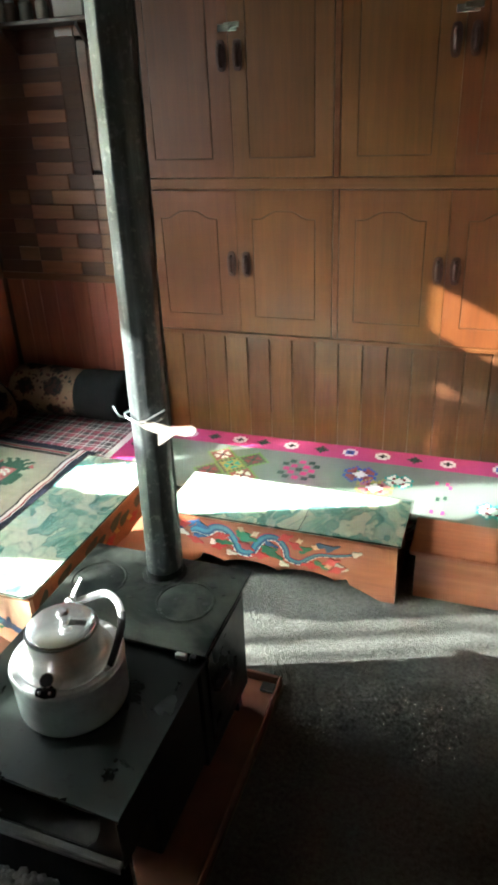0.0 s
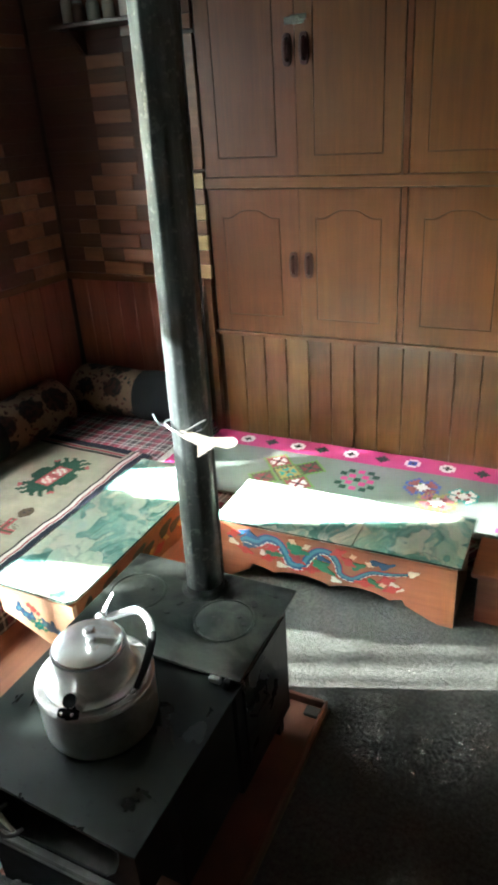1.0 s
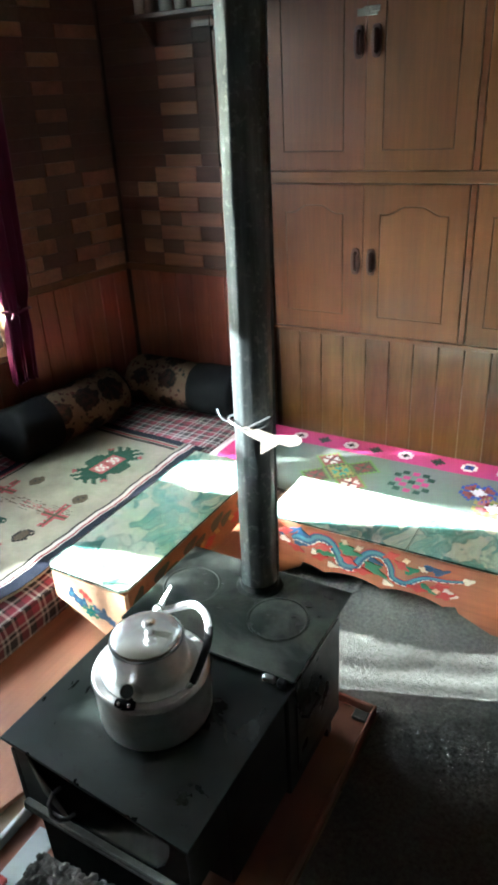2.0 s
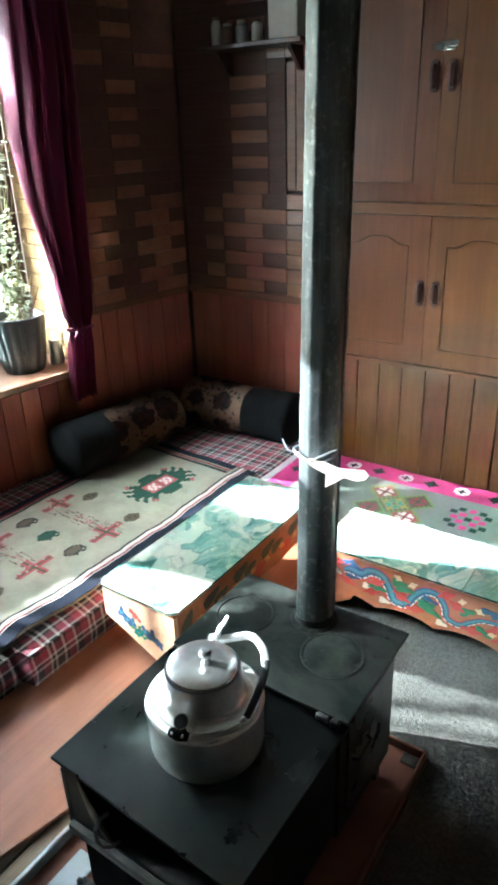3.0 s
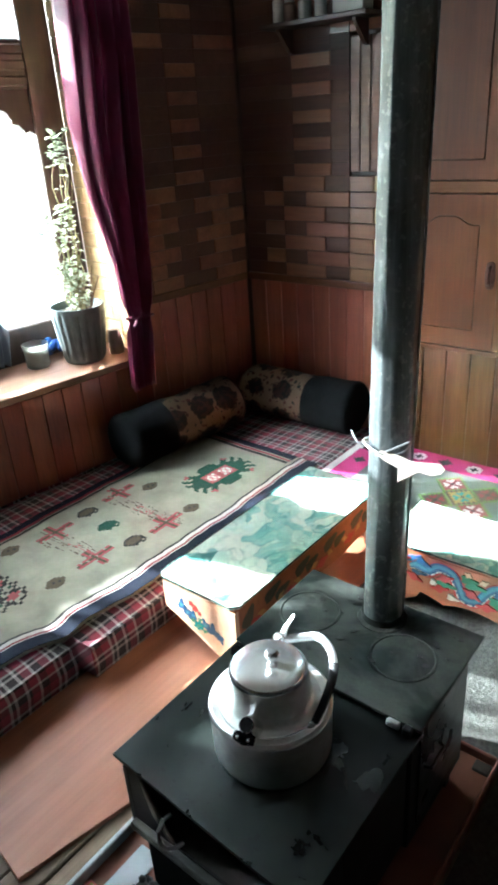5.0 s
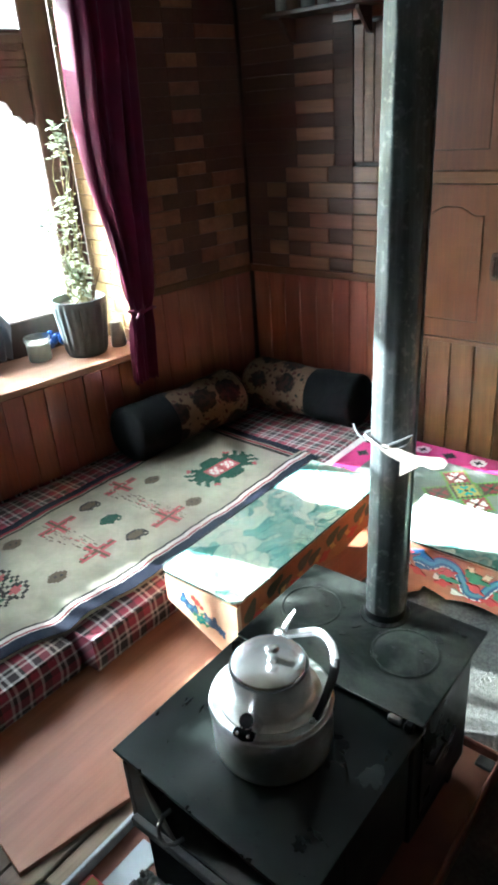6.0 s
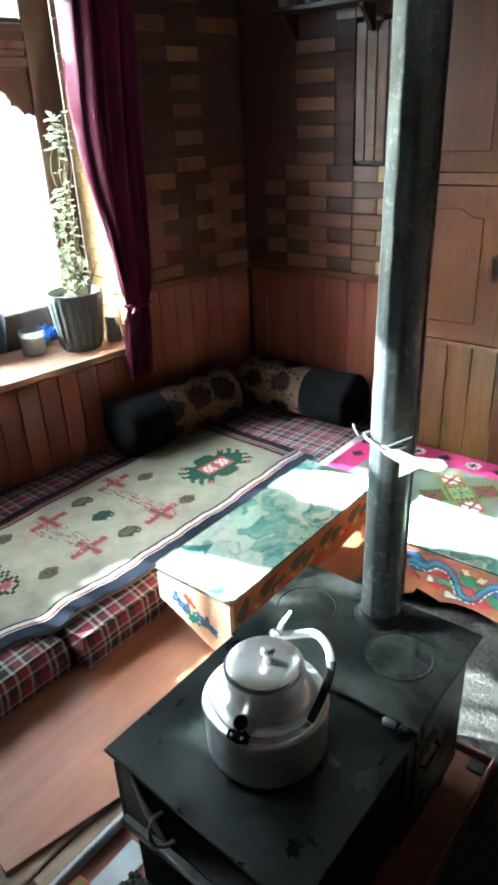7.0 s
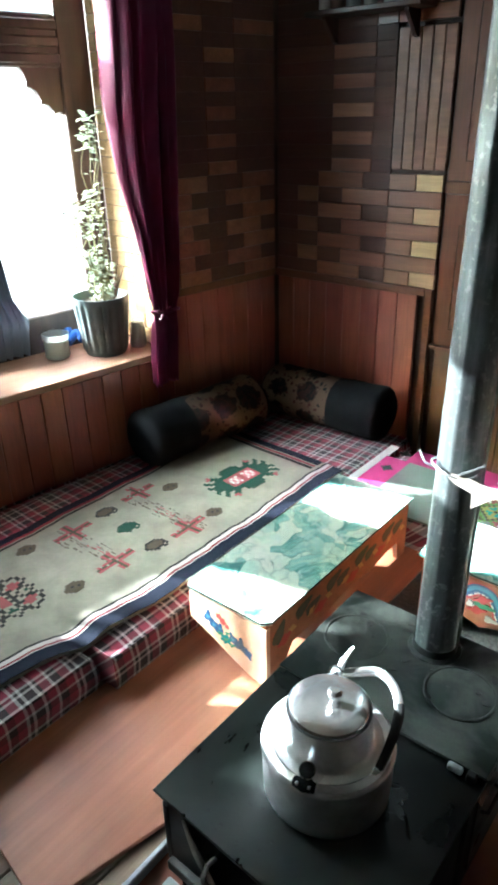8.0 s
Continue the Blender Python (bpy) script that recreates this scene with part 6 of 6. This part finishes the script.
def sill_things():
    cx, cy, z = -2.115, 2.205, SILL
    jar = thing("glass_jar", (cx, cy, z), "squat frosted glass jar on the sill", "jar")
    bm = bmesh.new()
    lathe(bm, [(0.0, z + 0.001), (0.047, z + 0.001), (0.052, z + 0.008), (0.053, z + 0.082), (0.057, z + 0.086), (0.058, z + 0.108), (0.054, z + 0.108), (0.049, z + 0.085), (0.047, z + 0.012), (0.0, z + 0.010)], (cx, cy), 36)
    part("jar_body", bm, FROSTED, jar, "", True)
    bm = bmesh.new()
    lathe(bm, [(0.0, z + 0.012), (0.046, z + 0.014), (0.048, z + 0.08), (0.0, z + 0.082)], (cx, cy), 30)
    part("wax", bm, paint("pale_wax", (0.66, 0.63, 0.55), 0.6), jar, "pale wax filling", True)
    bx, by = -2.165, 2.31
    bm = bmesh.new()
    rng = random.Random(4)
    for k in range(9):
        p = Vector((bx + rng.uniform(-0.03, 0.03), by + rng.uniform(-0.05, 0.05), z + rng.uniform(0.02, 0.07)))
        bmesh.ops.create_icosphere(bm, subdivisions=2, radius=rng.uniform(0.02, 0.034), matrix=Matrix.Translation(p) @ Euler((k, 2 * k, k)).to_matrix().to_4x4() @ Matrix.Diagonal((1.2, 0.8, 0.55, 1)))
    bag = tagged(part("crumpled_bag", bm, paint("blue_plastic_bag", (0.03, 0.11, 0.42), 0.3, 0.3, 50.0), smooth=True), "crumpled blue plastic bag behind the pot", "bag")
    hx, hy = -1.99, 2.548
    bm = bmesh.new()
    lathe(bm, [(0.0, z + 0.001), (0.034, z + 0.001), (0.036, z + 0.02), (0.03, z + 0.10), (0.026, z + 0.115), (0.0, z + 0.118)], (hx, hy), 24)
    tin = tagged(part("tin", bm, STEEL, smooth=True), "small pale metal tin beside the pot", "tin")
    for ob in (jar, bag, tin):
        swing(ob)


FROSTED = glass("frosted_glass", (0.9, 0.93, 0.88))
FROSTED.node_tree.nodes["Principled BSDF"].inputs["Roughness"].default_value = 0.35
sill_things()


# ---- bolsters in the corner ----
def brocade():
    s = Nodes("brocade_cover")
    v = s.place()
    warp = s.mix(0.02, v, s.add("ShaderNodeTexNoise", {"Vector": v, "Scale": 30.0}).outputs["Color"], "LINEAR_LIGHT")
    vor = s.add("ShaderNodeTexVoronoi", {"Vector": warp, "Scale": 36.0, "Randomness": 0.75})
    spot = s.ramp(vor.outputs["Distance"], [(0.30, (1, 1, 1)), (0.36, (0, 0, 0))])
    tone = s.add("ShaderNodeSeparateColor", {0: vor.outputs["Color"]}).outputs
    fig = s.ramp(tone[0], [(0.0, (0.030, 0.010, 0.009)), (0.4, (0.011, 0.013, 0.011)), (0.7, (0.055, 0.016, 0.013))], "CONSTANT")
    col = s.mix(spot, (0.105, 0.068, 0.043), fig)
    big = s.add("ShaderNodeTexVoronoi", {"Vector": warp, "Scale": 6.0, "Randomness": 0.15}).outputs["Distance"]
    petal = s.noise(v, 34, 3)
    heart = s.ramp(s.math("ADD", big, s.math("MULTIPLY", petal, 0.22)), [(0.50, (1, 1, 1)), (0.54, (0, 0, 0))])
    col = s.mix(heart, col, s.mix(s.ramp(petal, [(0.5, (0, 0, 0)), (0.56, (1, 1, 1))]), (0.010, 0.008, 0.008), (0.026, 0.011, 0.009)))
    s.bump(s.noise(v, 200, 3), 0.2, 0.002)
    return s.set(col, 0.85, **{"Specular IOR Level": 0.15})


BROCADE = brocade()


def bolster(p0, p1, r, c0, c1, label):
    """A stuffed roll from p0 to p1, dark velvet at both ends."""
    a, b = Vector(p0), Vector(p1)
    d = (b - a).normalized()
    bo = thing("bolster", (a + b) / 2 - Vector((0, 0, r)), label, "bolster", "bolsters in the corner")
    L = (b - a).length

    def roll(t0, t1, name, mtl, closed):
        bm = bmesh.new()
        n, seg = 22, 44
        side = d.cross(Vector((0, 0, 1))).normalized()
        rings = []
        for i in range(n + 1):
            t = t0 + (t1 - t0) * i / n
            e = min(t, 1 - t) * L
            rr = r * math.sqrt(max(0.02, 1 - max(0.0, 1 - e / 0.05) ** 2)) * (1 + 0.02 * math.sin(t * 21))
            c = a + d * (L * t)
            rings.append([bm.verts.new(c + side * (rr * 1.06 * math.cos(q)) + Vector((0, 0, max(-r * 0.9, rr * math.sin(q)) + 0.004 * math.sin(q * 3 + t * 9)))) for q in [2 * math.pi * k / seg for k in range(seg)]])
        for u, w in zip(rings, rings[1:]):
            for k in range(seg):
                bm.faces.new((u[k], u[(k + 1) % seg], w[(k + 1) % seg], w[k]))
        bm.faces.new(list(reversed(rings[0])))
        bm.faces.new(rings[-1])
        part(name, bm, mtl, bo, "dark velvet end" if closed else "flowered brocade cover", True)

    roll(0.0, c0 - 0.001, "velvet_end", VELVET_DARK, True)
    roll(c0, c1, "cover", BROCADE, False)
    roll(c1 + 0.001, 1.0, "velvet_end", VELVET_DARK, True)


bolster((-1.836, 2.29, SEAT + 0.118), (-1.742, 2.985, SEAT + 0.118), 0.124, 0.35, 0.93, "round flowered bolster with dark velvet ends by the window")
bolster((-1.78, 3.150, SEAT + 0.120), (-1.10, 3.165, SEAT + 0.120), 0.124, 0.06, 0.60, "round flowered bolster with dark velvet ends by the planks")


# ---- shelf high in the corner ----
def wall_shelf():
    x0, x1, z = -1.60, -1.10, 1.872
    shelf = thing("wall_shelf", ((x0 + x1) / 2, NORTH, z), "small dark wooden wall shelf holding jars", "shelf")
    bm = bmesh.new()
    box(bm, x0, x1, NORTH - 0.14, NORTH - 0.005, z - 0.018, z, 0.003)
    part("board", bm, BROWN_BOARD, shelf)
    for x in (x0 + 0.06, x1 - 0.08):
        bm = bmesh.new()
        prism(bm, [(0, 0), (0, -0.09), (0.02, -0.085), (0.10, -0.01), (0.10, 0)], 0, 0.016, Matrix(((0, 0, 1, x), (-1, 0, 0, NORTH - 0.005), (0, 1, 0, z - 0.0185), (0, 0, 0, 1))))
        part("bracket", bm, BROWN_BOARD, shelf)
    tones = [paint("pale_jar", (0.5, 0.47, 0.42), 0.4), paint("brown_jar", (0.16, 0.09, 0.06), 0.3), paint("grey_tin", (0.35, 0.35, 0.34), 0.4, 0.3, 20, 0.5)]
    rng = random.Random(9)
    x = x0 + 0.05
    k = 0
    while x < x1 - 0.19:
        r, h = rng.uniform(0.016, 0.028), rng.uniform(0.08, 0.16)
        jar = thing("jar", (x, NORTH - 0.07, z), "small jar standing on the wall shelf", "jar", "jars on the wall shelf")
        bm = bmesh.new()
        lathe(bm, [(0.0, z + 0.001), (r, z + 0.001), (r, z + h * 0.75), (r * 0.7, z + h * 0.85), (r * 0.7, z + h * 0.9)], (x, NORTH - 0.07), 20)
        part("jar_body", bm, tones[k % 3], jar, "", True)
        bm = bmesh.new()
        lathe(bm, [(r * 0.76, z + h * 0.88), (r * 0.76, z + h), (0, z + h)], (x, NORTH - 0.07), 20)
        part("lid", bm, tones[(k + 1) % 3], jar, "", True)
        x += r * 2 + rng.uniform(0.012, 0.03)
        k += 1
    bm = bmesh.new()
    box(bm, x1 - 0.165, x1 - 0.03, NORTH - 0.11, NORTH - 0.03, z + 0.001, z + 0.15, 0.004)
    tagged(part("carton", bm, tones[0]), "pale cardboard carton on the wall shelf", "carton")


wall_shelf()


# ---- tree outside the window ----
def outdoor_shrub():
    """A bush below the window's height with upright shoots rising from it."""
    shrub = thing("shrub", (-5.3, 0.0, -0.35), "leafy green shrub with upright shoots outside the window", "shrub")
    rng = random.Random(31)
    bm = bmesh.new()
    shoots = []
    for k in range(11):
        y = -0.28 + 0.044 * k + rng.uniform(-0.016, 0.016)
        x = -5.25 + rng.uniform(-0.15, 0.15)
        top = rng.uniform(2.66, 2.95)
        pts = [Vector((-5.3 + rng.uniform(-0.1, 0.1), rng.uniform(-0.12, 0.12), -0.36)), Vector((x, y * 0.8, 1.1)), Vector((x, y, 1.8)), Vector((x, y + rng.uniform(-0.02, 0.02), 2.40)), Vector((x, y + rng.uniform(-0.03, 0.03), top))]
        tube(bm, pts, [0.025, 0.018, 0.012, rng.uniform(0.007, 0.015), 0.005], 7)
        shoots.append(pts)
    part("stems", bm, STEM, shrub, "thin upright stems", True)
    bm = bmesh.new()

    def leaf(p, size):
        d = Vector((rng.uniform(-1, 1), rng.uniform(-0.5, 0.5), rng.uniform(-1, 1))).normalized()
        w = d.orthogonal().normalized() * size * 0.26
        d = d * size
        bm.faces.new([bm.verts.new(p), bm.verts.new(p + d * 0.5 + w), bm.verts.new(p + d), bm.verts.new(p + d * 0.5 - w)])

    for pts in shoots:
        for k in range(30):
            p = pts[3].lerp(pts[4], rng.random()) + Vector((rng.gauss(0, 0.02), rng.gauss(0, 0.008), 0))
            leaf(p, rng.uniform(0.03, 0.06))
    for k in range(1400):
        leaf(Vector((-5.28 + rng.gauss(0, 0.25), rng.gauss(-0.1, 0.3), min(2.25, rng.gauss(1.3, 0.45)))), rng.uniform(0.03, 0.06))
    tagged(part("crown", bm, LEAF_THIN, shrub, "uneven green crown"), kind="stuff")


outdoor_shrub()


def porch_post():
    """An unseen post added outside; its capital bracket is shaped to block sun."""
    post = thing("porch_post", (-4.06, 1.43, -0.35), "unseen wooden post with wide capital, added outside to block sun at the window", "post")
    bm = bmesh.new()
    box(bm, -4.13, -3.99, 1.36, 1.50, -0.352, 1.6995, 0.01)
    part("shaft", bm, FLOOR_WOOD, post)
    bm = bmesh.new()
    outline = [(1.36, 1.70), (1.50, 1.70), (1.59, 1.80), (1.64, 1.90), (1.64, 2.42), (1.60, 2.47), (1.24, 2.47), (1.22, 2.42), (1.22, 2.05), (1.26, 1.95), (1.33, 1.84)]
    prism(bm, outline, -0.07, 0.07, Matrix(((0, 0, 1, -4.06), (1, 0, 0, 0), (0, 1, 0, 0), (0, 0, 0, 1))), 0.008)
    part("capital", bm, FLOOR_WOOD, post, "stepped capital outlined to cut the sun patches")


porch_post()
